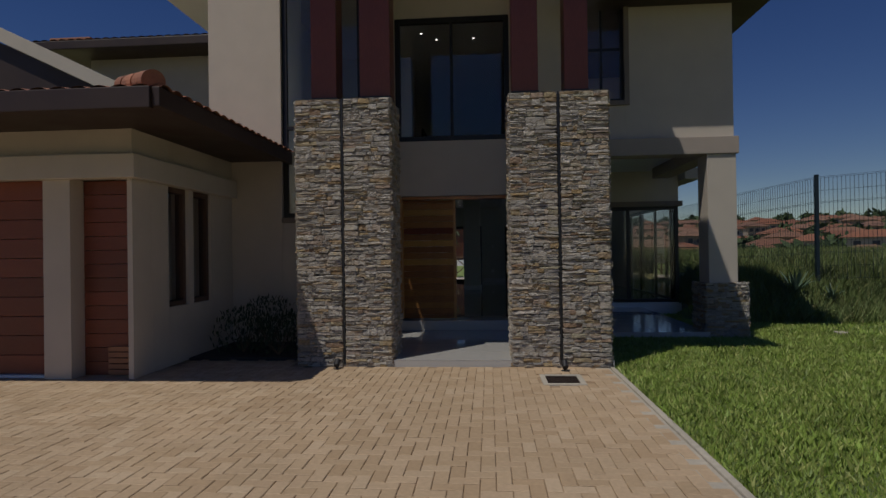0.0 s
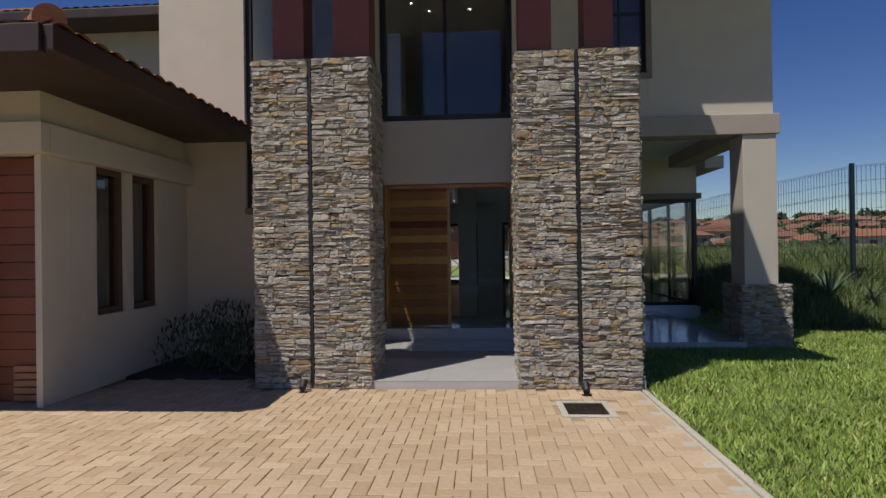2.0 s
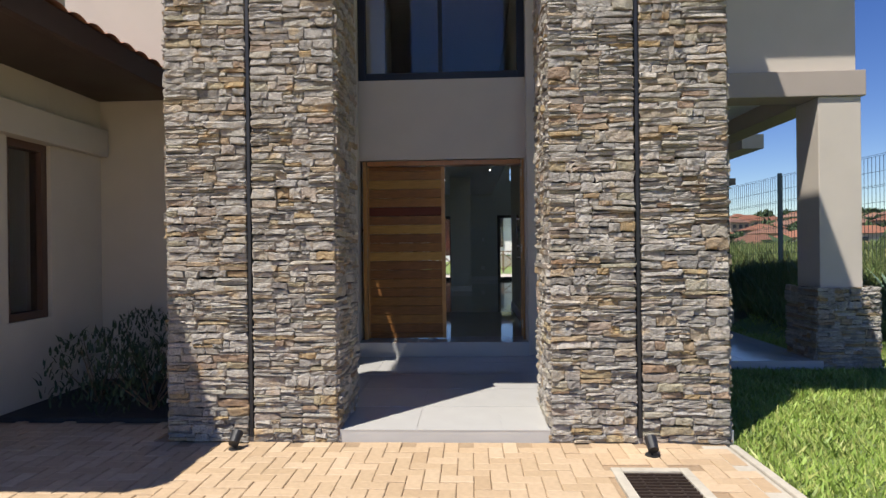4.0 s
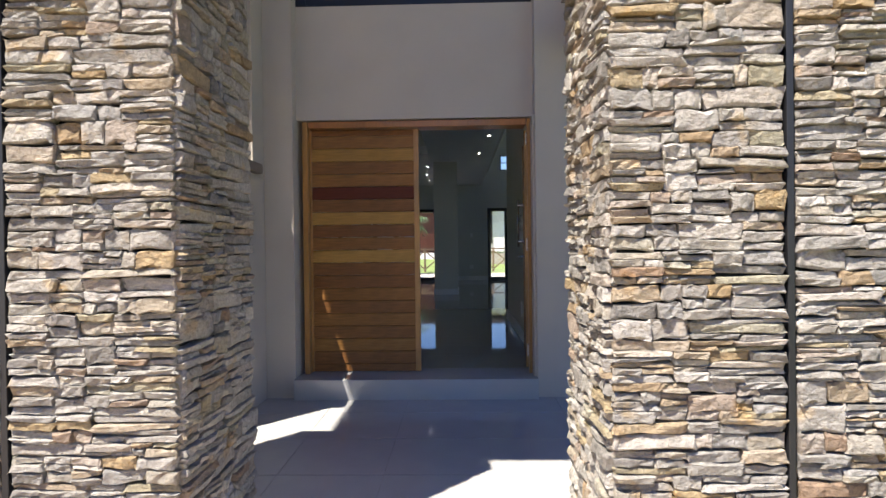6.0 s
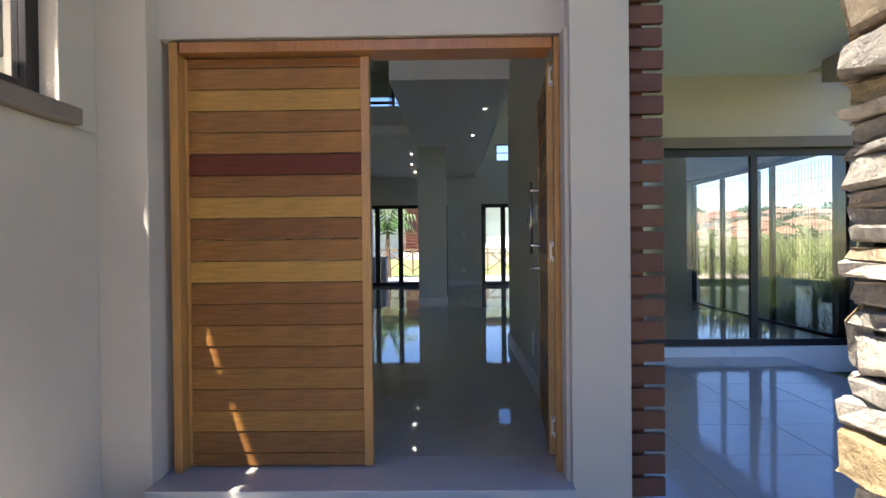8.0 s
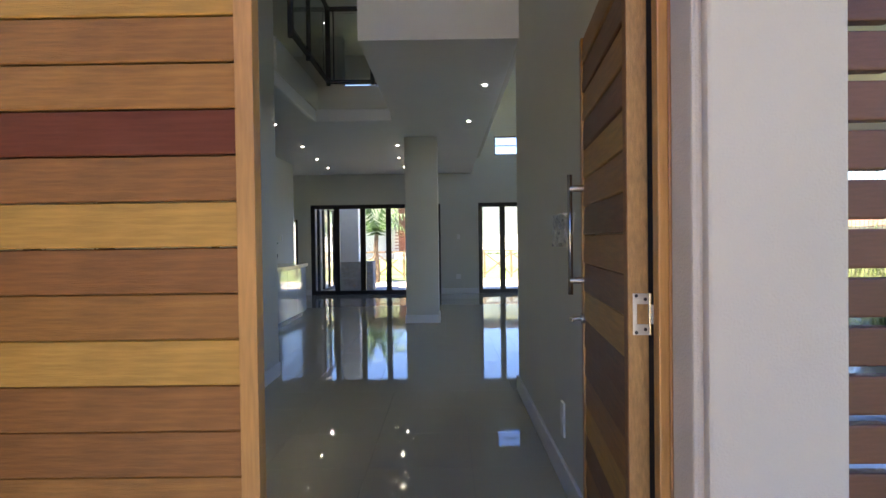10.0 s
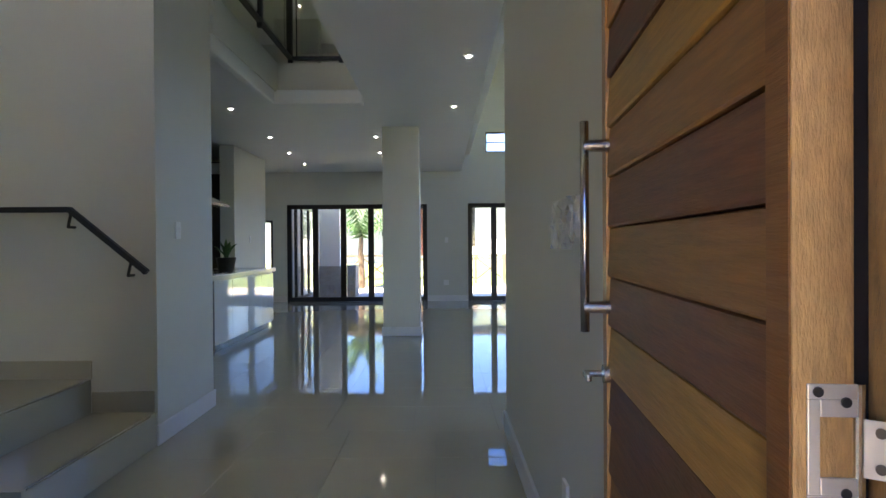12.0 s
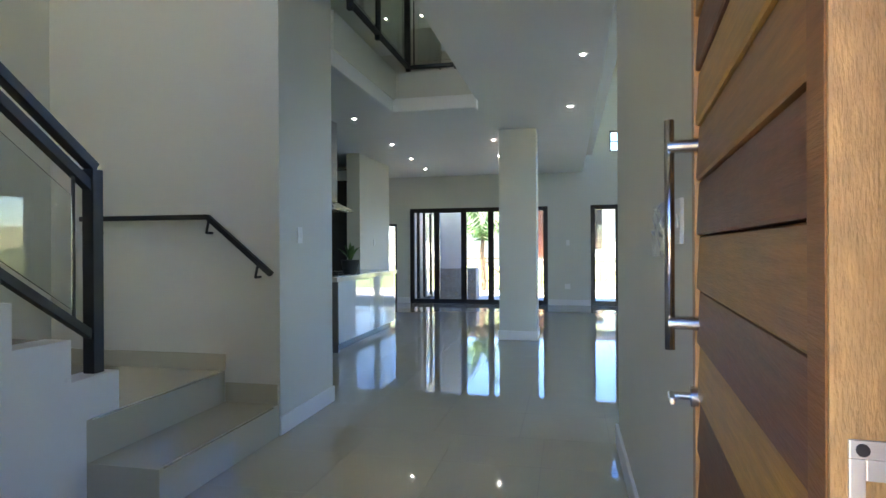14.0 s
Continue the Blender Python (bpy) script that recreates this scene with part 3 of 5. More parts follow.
def butt_hinge(z):
    """A white steel flag hinge on the leaf's edge, with its knuckle and screws."""
    h = thing("door_hinge", (0, 0, 0), "pale steel butt hinge with dark screws on the leaf edge", "hinge", "door hinges")
    bm = bmesh.new()
    box(bm, -0.020, 0.020, -0.0015, 0.0015, 0.038, 0.05, 0.001)
    box(bm, -0.020, 0.020, -0.0015, 0.0015, -0.05, -0.038, 0.001)
    box(bm, -0.020, -0.010, -0.0015, 0.0015, -0.038, 0.038, 0.001)
    box(bm, -0.010, 0.020, -0.0015, 0.0015, 0.024, 0.038, 0.001)
    box(bm, -0.010, 0.020, -0.0015, 0.0015, -0.038, -0.024, 0.001)
    part("leaf_plate", bm, NICKEL, h)
    bm = bmesh.new()
    box(bm, 0.0, 0.034, -0.0015, 0.0015, -0.023, 0.023, 0.001, m=pose(0.024, -0.001, 0, 0, 0, -32))
    part("frame_plate", bm, NICKEL, h)
    bm = bmesh.new()
    tube(bm, (0.022, 0.002, -0.05), (0.022, 0.002, 0.05), 0.0045, 12)
    part("knuckle", bm, CHROME, h)
    for x, zz in ((-0.012, 0.044), (0.010, 0.036), (-0.012, -0.044), (0.010, -0.036), (0.034, 0.014), (0.045, 0.0), (0.034, -0.014)):
        bm = bmesh.new()
        y = -(x - 0.024) * 0.62 - 0.001 if x > 0.024 else 0.0
        tube(bm, (x, y, zz), (x - (0.0015 if y else 0), y - 0.003, zz), 0.0042, 12)
        part("screw", bm, SCREW, h)
    return h


for z in (0.16, 1.105, 2.05):
    butt_hinge(z).matrix_basis = pose(0.849, 3.2305, ZF + z, 0, 0, -5) @ Matrix.Diagonal((1.05, 1, 1.1, 1))

# ---------------------------------------------------------------- timber posts over the pillars
for i, (a, b) in enumerate(((-1.83, -1.49), (-1.18, -0.78), (0.79, 1.13), (1.46, 1.76))):
    p = thing("timber_post", ((a + b) / 2, 0.35, 3.44), "red brown timber post on a stone pillar", "post", "timber posts")
    bm = bmesh.new()
    box(bm, -(b - a) / 2, (b - a) / 2, -0.17, 0.17, 0, 2.86, 0.01)
    part("shaft", bm, TIMBER, p)
    bm = bmesh.new()
    box(bm, -(b - a) / 2 - 0.01, (b - a) / 2 + 0.01, -0.18, 0.18, 0.0, 0.05, 0.006)
    part("shoe", bm, STEEL_BLACK, p)

# ---------------------------------------------------------------- left wing with garage
solid("wing_wall_side", [(-3.765, -3.70, -0.78, -0.4, 0, 3.05), (-3.95, -3.70, -0.4, 0.0, 0, 3.05), (-3.95, -3.70, 1.16, 1.9, 0, 3.05), (-3.95, -3.70, 0.0, 1.16, 0, 0.77), (-3.95, -3.70, 0.0, 1.16, 2.36, 3.05), (-3.95, -3.70, 0.50, 0.645, 0.77, 2.36)], PLASTER, "beige plastered side wall of the garage wing", "wall", bevel=0.004)
solid("wing_wall_front", [(-4.80, -4.46, -0.80, -0.5, 0, 2.38), (-11, -3.767, -0.776, -0.5, 2.38, 3.05), (-11, -8.0, -0.776, -0.5, 0, 2.38)], PLASTER, "beige plastered front of the garage wing", "wall", bevel=0.004)
solid("wing_band", [(-3.70, -3.60, -0.778, 1.88, 2.36, 2.64), (-11, -3.60, -0.90, -0.782, 2.36, 2.64)], PLASTER_DARK, "plaster band round the garage wing", "trim", bevel=0.01)
for y0, y1 in ((0.0, 0.50), (0.645, 1.16)):
    window_unit("window_7", 'x', -3.80, y0, y1, 0.77, 2.36, "narrow brown framed window in the garage wing", bar_w=0.07, depth=0.12, material=FRAME_BROWN)
solid("wing_inner_wall", [(-11, -4.75, 0.2, 0.4, 0, 3.02), (-4.75, -4.6, -0.5, 1.9, 0, 3.02), (-4.6, -3.95, 1.7, 1.9, 0, 3.02)], INNER, "plain inner walls of the garage wing", "wall")
side_door = thing("door_3", (-4.11, -0.55, 0), "dark stained timber side door with a louvre at its foot", "door", kind="structure")
for i in range(14):
    bm = bmesh.new()
    box(bm, -0.345, 0.345, -0.02, 0.02, 0.005 + i * 0.169, 0.169 * (i + 1), 0.006)
    part("plank", bm, GARAGE, side_door)
bm = bmesh.new()
for i in range(5):
    box(bm, -0.02, 0.30, -0.065, -0.03, 0.02 + i * 0.07, 0.078 + i * 0.07, 0.004)
part("louvre", bm, LOUVRE, side_door, "pale brown timber louvre")
garage = thing("garage_door", (-6.31, -0.62, 0), "red brown timber panelled garage door, closed", "garage door")
for i in range(10):
    bm = bmesh.new()
    box(bm, -1.5, 1.5, -0.025, 0.025, 0.03 + i * 0.235, 0.26 + i * 0.235, 0.008)
    part("panel", bm, GARAGE, garage)
solid("garage_threshold", [(-8, -4.81, -0.72, -0.5, 0, 0.03)], WHITE, "pale strip at the garage threshold", "threshold")


def tile_roof(name, x0, x1, y0, y1, z_eave, slope_dir, rise, label):
    """Barrel tiled roof plane; slope_dir: axis along which it climbs."""
    verts, faces = [], []
    pitch = 0.21
    if slope_dir == 'x':          # climbs towards -x, rolls run along x, wave along y
        length, run = y1 - y0, x1 - x0
    else:                          # climbs towards +y
        length, run = x1 - x0, y1 - y0
    nu, nr = int(length / pitch * 8), max(2, int(run / 0.36))
    for j in range(nr * 2 + 1):
        row = j // 2
        step = 0.0 if j % 2 == 0 else -0.022
        s = min(run, (row + (1 if j % 2 else 0)) * run / nr)
        for i in range(nu + 1):
            u = i / 8 * pitch
            wave = 0.032 * abs(math.sin(math.pi * u / pitch)) ** 0.8
            z = z_eave + s * rise + wave + step
            if slope_dir == 'x':
                verts.append((x1 - s, max(y0 + u, y0 + s), z))
            else:
                verts.append((min(x0 + u, x1 - s), y0 + s, z))
    for j in range(nr * 2):
        for i in range(nu):
            a = j * (nu + 1) + i
            faces.append((a, a + 1, a + nu + 2, a + nu + 1))
    return tagged(from_arrays(name, verts, faces, TILE_ROOF), label, "roof", kind="structure")


tile_roof("wing_roof", -4.9, -2.65, -1.95, 1.9, 3.08, 'x', 0.24, "terracotta barrel tiled roof of the garage wing")
tile_roof("wing_roof_front", -12, -2.65, -1.95, 0.6, 3.08, 'y', 0.24, "terracotta barrel tiled roof of the garage wing")
solid("wing_fascia", [(-2.75, -2.67, -1.95, 1.88, 2.89, 3.08), (-12, -2.75, -1.99, -1.91, 2.87, 3.08)], FASCIA, "dark brown fascia and gutter", "fascia", bevel=0.01)
solid("wing_soffit", [(-3.70, -2.75, -1.91, 1.88, 2.95, 2.98), (-12, -3.70, -1.91, -0.78, 2.95, 2.98)], FASCIA, "dark brown boarded soffit", "ceiling")
bm = bmesh.new()
for i in range(5):
    s = i / 5
    a = Vector((-2.84 - 0.42 * s * 1.9, -1.76 + 0.42 * s * 1.9, 3.19 + 0.2 * s))
    b = a + Vector((-0.25, 0.25, 0.08))
    tube(bm, a, b, 0.115 - 0.008 * (i % 2), 18, 0.10)
tagged(part("ridge_cap", bm, TILE_ROOF), "rounded terracotta hip tiles of the wing roof", "ridge tiles", kind="structure")
# rear upper storey beyond the wing
solid("rear_wall", [(-9.0, -4.07, 6.0, 6.3, 0, 6.2), (-9.0, -8.7, 6.3, 12, 0, 6.2)], PLASTER, "beige plastered rear upper storey", "wall")
solid("rear_eave", [(-10.5, -4.1, 5.2, 12, 6.17, 6.37)], FASCIA, "dark brown eave of the rear roof", "eave", bevel=0.02)
tile_roof("rear_roof", -10.5, -4.1, 5.2, 9.0, 6.37, 'y', 0.14, "terracotta tiled rear roof")
bm = bmesh.new()
bar(bm, (-9.9, 3.6, 6.25), (-6.55, 3.6, 4.637), 0.25, 0.26)
tagged(part("gable_parapet", bm, PLASTER_DARK), "sloping plastered gable parapet", "parapet", kind="structure")
# gable wall takes the dark fascia brown to stand for its shade
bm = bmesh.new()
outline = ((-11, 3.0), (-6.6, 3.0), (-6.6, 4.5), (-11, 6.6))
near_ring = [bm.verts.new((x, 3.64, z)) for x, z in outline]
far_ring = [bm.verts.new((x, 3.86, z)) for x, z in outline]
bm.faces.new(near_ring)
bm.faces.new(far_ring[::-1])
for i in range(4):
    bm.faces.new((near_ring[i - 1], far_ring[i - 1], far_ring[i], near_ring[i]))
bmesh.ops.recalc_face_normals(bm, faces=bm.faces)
tagged(part("gable_wall", bm, FASCIA), "gable wall, its shade put into a dark brown colour", "wall", kind="structure")
bm = bmesh.new()
box(bm, -9.6, -8.6, 5.4, 5.7, 6.40, 6.52, 0.03)
tagged(part("ridge_end", bm, TILE_ROOF), "row of pale ridge tiles", "ridge tiles", kind="structure")

# ---------------------------------------------------------------- inside: hall, stairs, kitchen
solid("wall_hall_right", [(0.95, 1.15, 3.2, 6.76, ZF, ZR)], INNER, "pale painted wall of the entrance hall", "wall", bevel=0.006)
solid("wall_front_inside", [(-3.45, -1.41, 3.0, 3.2, -0.2, 2.03), (-3.45, -2.86, 2.15, 3.0, -0.2, ZR)], INNER, "pale painted front wall of the stair hall", "wall")
solid("wall_stair_left", [(-3.45, -3.23, 3.2, 6.5, -0.2, ZR)], INNER, "pale painted wall of the stairwell", "wall")
solid("wall_stair_back", [(-3.45, -1.332, 6.5, 6.72, ZF, ZR)], INNER, "pale painted wall behind the stair landing", "wall")
window_unit("window_11", 'x', -2.88, 16.3, 18.3, ZF, 2.5, "dark framed glass side screen of the terrace", splits=((16.9, 0.08), (17.6, 0.08)), bar_w=0.08)
solid("wall_hall_pier", [(-1.6, -1.33, 6.72, 7.42, ZF, ZR), (-1.332, -1.33, 6.5, 6.72, ZF, ZR)], INNER, "pale painted pier between hall and kitchen", "wall")
solid("wall_kitchen_left", [(-5.3, -5.1, 6.72, 16.1, ZF, ZR), (-5.1, -3.45, 6.6, 6.72, ZF, ZR)], INNER, "pale painted kitchen wall", "wall")
solid("wall_back", [(-5.3, -4.3, 16.04, 16.25, ZF, 4.6), (-4.3, -3.33, 16.04, 16.25, 2.11, 4.6), (-3.33, -3.01, 16.04, 16.25, ZF, 4.6), (-3.01, 0.18, 16.04, 16.25, 2.46, 4.6), (-5.3, -3.6, 16.04, 16.25, 4.6, ZR), (-3.6, -1.0, 16.04, 16.25, 4.6, 5.04), (-3.6, -1.0, 16.04, 16.25, 5.45, ZR), (-1.0, 0.18, 16.04, 16.25, 4.6, ZR),
                     (0.18, 1.11, 16.04, 16.25, ZF, ZR), (1.11, 2.9, 16.04, 16.25, 2.47, 3.63), (1.11, 1.52, 16.04, 16.25, 3.63, 4.09), (2.9, 4.92, 16.04, 16.25, ZF, 3.63), (3.0, 4.92, 16.04, 16.25, 3.63, 4.09), (1.11, 4.92, 16.04, 16.25, 4.09, ZR)], INNER, "pale painted garden wall of the house", "wall")
window_unit("window_8", 'y', 16.12, 1.52, 3.0, 3.63, 4.09, "high strip window with dark bars", transoms=((3.86, 0.02),), splits=((2.2, 0.03),), bar_w=0.03)
window_unit("window_12", 'y', 16.12, -3.6, -1.0, 5.04, 5.45, "high strip window of the upper floor", transoms=((5.25, 0.02),), splits=((-2.3, 0.03), (-1.35, 0.03)), bar_w=0.03)
window_unit("window_9", 'y', 16.12, -4.3, -3.33, ZF, 2.11, "narrow glazed kitchen door", transoms=((1.0, 0.05),), bar_w=0.05)
window_unit("folding_door_1", 'y', 16.10, -3.01, 0.18, ZF, 2.46, "dark aluminium folding doors to the garden", splits=((-2.37, 0.13), (-1.73, 0.13), (-1.10, 0.13), (-0.46, 0.13)), bar_w=0.1, depth=0.1)
window_unit("folding_door_2", 'y', 16.10, 1.11, 2.9, ZF, 2.47, "dark aluminium folding doors to the garden", splits=((1.7, 0.13), (2.3, 0.13)), bar_w=0.1, depth=0.1)
# floors above: underside, gallery slabs
solid("ceiling", [(-5.3, -1.6, 7.2, 7.42, ZC, ZU), (-5.3, -1.335, 7.42, 16.04, ZC, ZU), (-1.335, -0.37, 9.30, 16.04, ZC, ZU), (-0.37, 0.95, 6.5, 6.76, ZC, ZU), (-0.37, 0.95, 6.76, 16.04, ZC, ZU)], CEIL, "flat white ceiling under the upper floor", "ceiling")
solid("ceiling_upper", [(-5.3, 1.2, 2.2, 16.25, ZR, ZR + 0.15), (1.2, 4.95, 6.7, 16.25, ZR, ZR + 0.15)], CEIL, "white ceiling of the upper storey", "ceiling")
solid("cornice", [(-1.40, -1.32, 7.43, 9.20, 3.10, 3.26), (-1.36, -0.36, 9.20, 9.36, 3.10, 3.26)], CEIL, "white moulding along the edge of the void", "trim", bevel=0.02)
solid("void_fascia", [(-1.335, -1.305, 7.425, 9.30, 3.24, ZU), (-1.305, -0.37, 9.27, 9.30, 3.24, ZU)], INNER, "pale painted edge of the upper floor", "trim")
solid("hall_column", [(-0.32, 0.20, 10.96, 11.46, ZF, ZC)], INNER, "square pale painted column in the living space", "column", bevel=0.006)
solid("upper_wall", [(-2.4, -1.62, 13, 13.2, ZU, 5.5), (1.0, 1.15, 6.76, 16.04, ZU, ZR)], INNER, "pale painted upper floor wall", "wall")
# skirtings
SK = 0.13
skirts = [((0.931, 0.951, 3.26, 6.775), "x"), ((-1.332, -1.315, 6.485, 7.435), "x"), ((-0.337, 0.217, 10.943, 10.962), "y"), ((0.197, 0.217, 10.962, 11.477), "x"), ((-3.33, -3.01, 16.02, 16.042), "y"), ((0.18, 1.11, 16.02, 16.042), "y")]
bm = bmesh.new()
for (x0, x1, y0, y1), k in skirts:
    box(bm, x0, x1, y0, y1, ZF, ZF + SK, 0.008)
tagged(part("baseboard", bm, WHITE), "white painted skirting boards", "skirting", kind="structure")
bm = bmesh.new()
box(bm, -3.2, -1.75, 6.488, 6.502, 0.68, 0.80, 0.004)
box(bm, -1.75, -1.35, 6.488, 6.502, 0.46, 0.60, 0.004)
tagged(part("stair_skirting", bm, FLOOR), "tile skirting along the stair landing", "skirting", kind="structure")

# stairs: two steps to a landing, then a flight back towards the front wall
stairs = tagged(new("stairs"), "beige tiled stair with a quarter landing", "stairs", kind="structure")
one_box("step", (-1.745, -1.33, 5.27, 6.486, ZF, 0.468), FLOOR, stairs, 0.004)
one_box("landing", (-3.22, -1.75, 5.27, 6.486, ZF, 0.685), FLOOR, stairs, 0.004)
for i in range(8):
    one_box("step", (-3.22, -1.90, 5.47 - 0.31 * (i + 1), 5.47 - 0.31 * i, 0.685, 0.685 + 0.21 * (i + 1)), FLOOR, stairs, 0.004)
bm = bmesh.new()
prof = [(5.27, ZF), (5.27, 0.685), (5.49, 0.685)]
for i in range(8):
    prof += [(5.49 - 0.31 * i, 0.895 + 0.21 * i), (5.49 - 0.31 * (i + 1), 0.895 + 0.21 * i)]
prof += [(3.21, 0.895 + 0.21 * 7), (3.21, ZF)]
vv = [bm.verts.new((-1.75, y, z)) for y, z in prof]
f = bm.faces.new(vv)
ex = bmesh.ops.extrude_face_region(bm, geom=[f])
bmesh.ops.translate(bm, vec=(-0.15, 0, 0), verts=[e for e in ex["geom"] if isinstance(e, bmesh.types.BMVert)])
part("stringer", bm, WHITE, stairs, "white plastered stringer wall")
bm = bmesh.new()
box(bm, -1.755, -1.742, 5.3, 6.4, 0.676, 0.688, 0.002)
part("nosing", bm, CHROME, stairs, "thin metal nosing")
bm = bmesh.new()
box(bm, -1.34, -1.327, 5.3, 6.4, 0.459, 0.471, 0.002)
part("nosing", bm, CHROME, stairs, "thin metal nosing")

# stair balustrade
bal = thing("stair_balustrade", (-1.83, 5.4, 0.9), "black steel stair balustrade with a glass panel", "balustrade")


def bal_part(name, bm, m, label=""):
    o = part(name, bm, m, bal, label)
    o.location = (1.83, -5.4, -0.9)
    return o


bm = bmesh.new()
box(bm, -1.865, -1.795, 5.37, 5.44, 0.895, 1.97, 0.005)
bal_part("newel", bm, STEEL_BLACK)
sl = 0.21 / 0.31
for nm, z0, w, h in (("handrail", 1.98, 0.06, 0.05), ("top_rail", 1.86, 0.05, 0.05), ("bottom_rail", 1.08, 0.045, 0.045)):
    bm = bmesh.new()
    bar(bm, (-1.83, 5.41, z0), (-1.83, 3.25, z0 + 2.16 * sl), w, h)
    bal_part(nm, bm, STEEL_BLACK)
bm = bmesh.new()
gv = [(5.27, 1.24), (3.3, 1.24 + 1.97 * sl), (3.3, 1.80 + 1.97 * sl), (5.27, 1.82)]
ga, gb = [bm.verts.new((-1.826, y, z)) for y, z in gv], [bm.verts.new((-1.834, y, z)) for y, z in gv]
bm.faces.new(ga)
bm.faces.new(gb[::-1])
for q in range(4):
    bm.faces.new((ga[q], gb[q], gb[(q + 1) % 4], ga[(q + 1) % 4]))
bal_part("glass_panel", bm, GLASS_TINT, "clear glass infill").visible_shadow = False
for y in (5.28, 4.3, 3.35):
    bm = bmesh.new()
    tube(bm, (-1.83, y, 1.10 + (5.41 - y) * sl), (-1.83, y, 1.86 + (5.41 - y) * sl), 0.009, 10)
    bal_part("rod", bm, STEEL_BLACK)

# wall handrail
hr = thing("wall_handrail", (-1.83, 6.42, 1.77), "black steel handrail fixed to the landing wall", "handrail")
bm = bmesh.new()
bar(bm, (-1.05, 0, 0), (0, 0, 0), 0.04, 0.035)
bar(bm, (-0.01, 0, 0.004), (0.48, 0, -0.40), 0.04, 0.035)
part("rail", bm, STEEL_BLACK, hr)
for x, z in ((-0.9, -0.01), (0.005, -0.02), (0.38, -0.33)):
    bm = bmesh.new()
    tube(bm, (x, 0, z), (x - 0.02, 0.0, z - 0.09), 0.009, 10)
    tube(bm, (x - 0.02, 0.0, z - 0.09), (x - 0.02, 0.07, z - 0.09), 0.009, 10)
    part("bracket", bm, STEEL_BLACK, hr)

# gallery balustrade round the void
gal = thing("gallery_balustrade", (-1.17, 9.3, ZU), "black steel gallery balustrade with glass panels", "balustrade")


def gal_part(name, bm, m):
    o = part(name, bm, m, gal)
    o.location = (1.17, -9.3, -ZU)
    return o


for x, y in ((-1.17, 9.3), (-1.17, 8.2), (-1.17, 7.46), (-0.60, 9.3)):
    bm = bmesh.new()
    box(bm, x - 0.025, x + 0.025, y - 0.025, y + 0.025, ZU + 0.001, ZU + 1.02, 0.004)
    gal_part("post", bm, STEEL_BLACK)
for z, h in ((ZU + 0.06, 0.04), (ZU + 1.0, 0.05)):
    bm = bmesh.new()
    bar(bm, (-1.17, 7.43, z), (-1.17, 9.3, z), 0.045, h)
    bar(bm, (-1.17, 9.3, z), (-0.57, 9.3, z), 0.045, h)
    gal_part("rail", bm, STEEL_BLACK)
for b in ((-1.174, -1.166, 7.5, 8.16, ZU + 0.12, ZU + 0.94), (-1.174, -1.166, 8.24, 9.1, ZU + 0.12, ZU + 0.94), (-1.05, -0.64, 9.296, 9.304, ZU + 0.12, ZU + 0.94)):
    bm = bmesh.new()
    box(bm, *b)
    gal_part("glass_panel", bm, GLASS_TINT).visible_shadow = False
for x, y in ((-1.17, 9.16), (-1.1, 9.3)):
    bm = bmesh.new()
    tube(bm, (x, y, ZU + 0.06), (x, y, ZU + 1.0), 0.008, 10)
    gal_part("rod", bm, STEEL_BLACK)

# downlights
bm = bmesh.new()
tube(bm, (0, 0, -0.004), (0, 0, 0.0), 0.044, 24)
ring = mesh_of(bm, "rim")
ring.materials.append(WHITE)
bm = bmesh.new()
tube(bm, (0, 0, -0.007), (0, 0, -0.0035), 0.017, 20)
lens_me = mesh_of(bm, "lens")
lens_me.materials.append(LED)
dl = thing("downlight", (0.665, 9.8, ZC), "small round recessed downlight, lit", "downlight", "downlights")
for nm, me in (("rim", ring), ("lens", lens_me)):
    new(nm, me).parent = dl
for x, y, z in ((0.76, 7.92, ZC), (-2.04, 9.85, ZC), (-2.12, 11.74, ZC), (-2.22, 13.26, ZC), (-2.29, 14.69, ZC), (-0.49, 11.75, ZC), (-0.59, 13.27, ZC), (-0.6, 14.7, ZC), (-2.9, 13.9, ZR), (-2.16, 13.9, ZR), (0.2, 4.2, ZR), (-0.6, 4.2, ZR), (0.2, 5.4, ZR), (-0.6, 5.4, ZR), (-0.9, 5.0, ZR), (2.6, 4.4, 3.28), (3.9, 4.0, 3.28)):
    copy_thing(dl, pose(x, y, z))

# kitchen
island = thing("kitchen_island", (-2.58, 10.77, ZF), "gloss white kitchen island beside the hob", "kitchen island")
for i in range(4):
    one_box("door_panel", (0.405, 0.425, -1.2 + i * 0.6 + 0.003, -0.6 + i * 0.6 - 0.003, 0.12, 0.86), CAB_WHITE, island, 0.003)
one_box("body", (-0.4, 0.405, -1.2, 1.2, 0.1, 0.88), CAB_WHITE, island)
# island end away from the garden doors; its shade is this dark grey
one_box("end_panel", (-0.42, 0.427, -1.222, -1.201, 0.0, 0.88), CAB_SHADED, island, 0.002, "end panel, its shade put into dark grey")
one_box("plinth", (-0.36, 0.36, -1.16, 1.16, 0.0, 0.1), CAB_DARK, island)
wt = thing("worktop", (-2.58, 10.77, ZF + 0.88), "pale polished stone worktop on the island", "worktop")
one_box("slab", (-0.45, 0.46, -1.32, 1.22, 0, 0.06), QUARTZ, wt, 0.006)
hob = thing("gas_hob", (-2.45, 9.8, ZF + 0.94), "black gas hob set in the worktop", "hob")
one_box("plate", (-0.26, 0.26, -0.3, 0.3, 0, 0.012), CAB_DARK, hob)
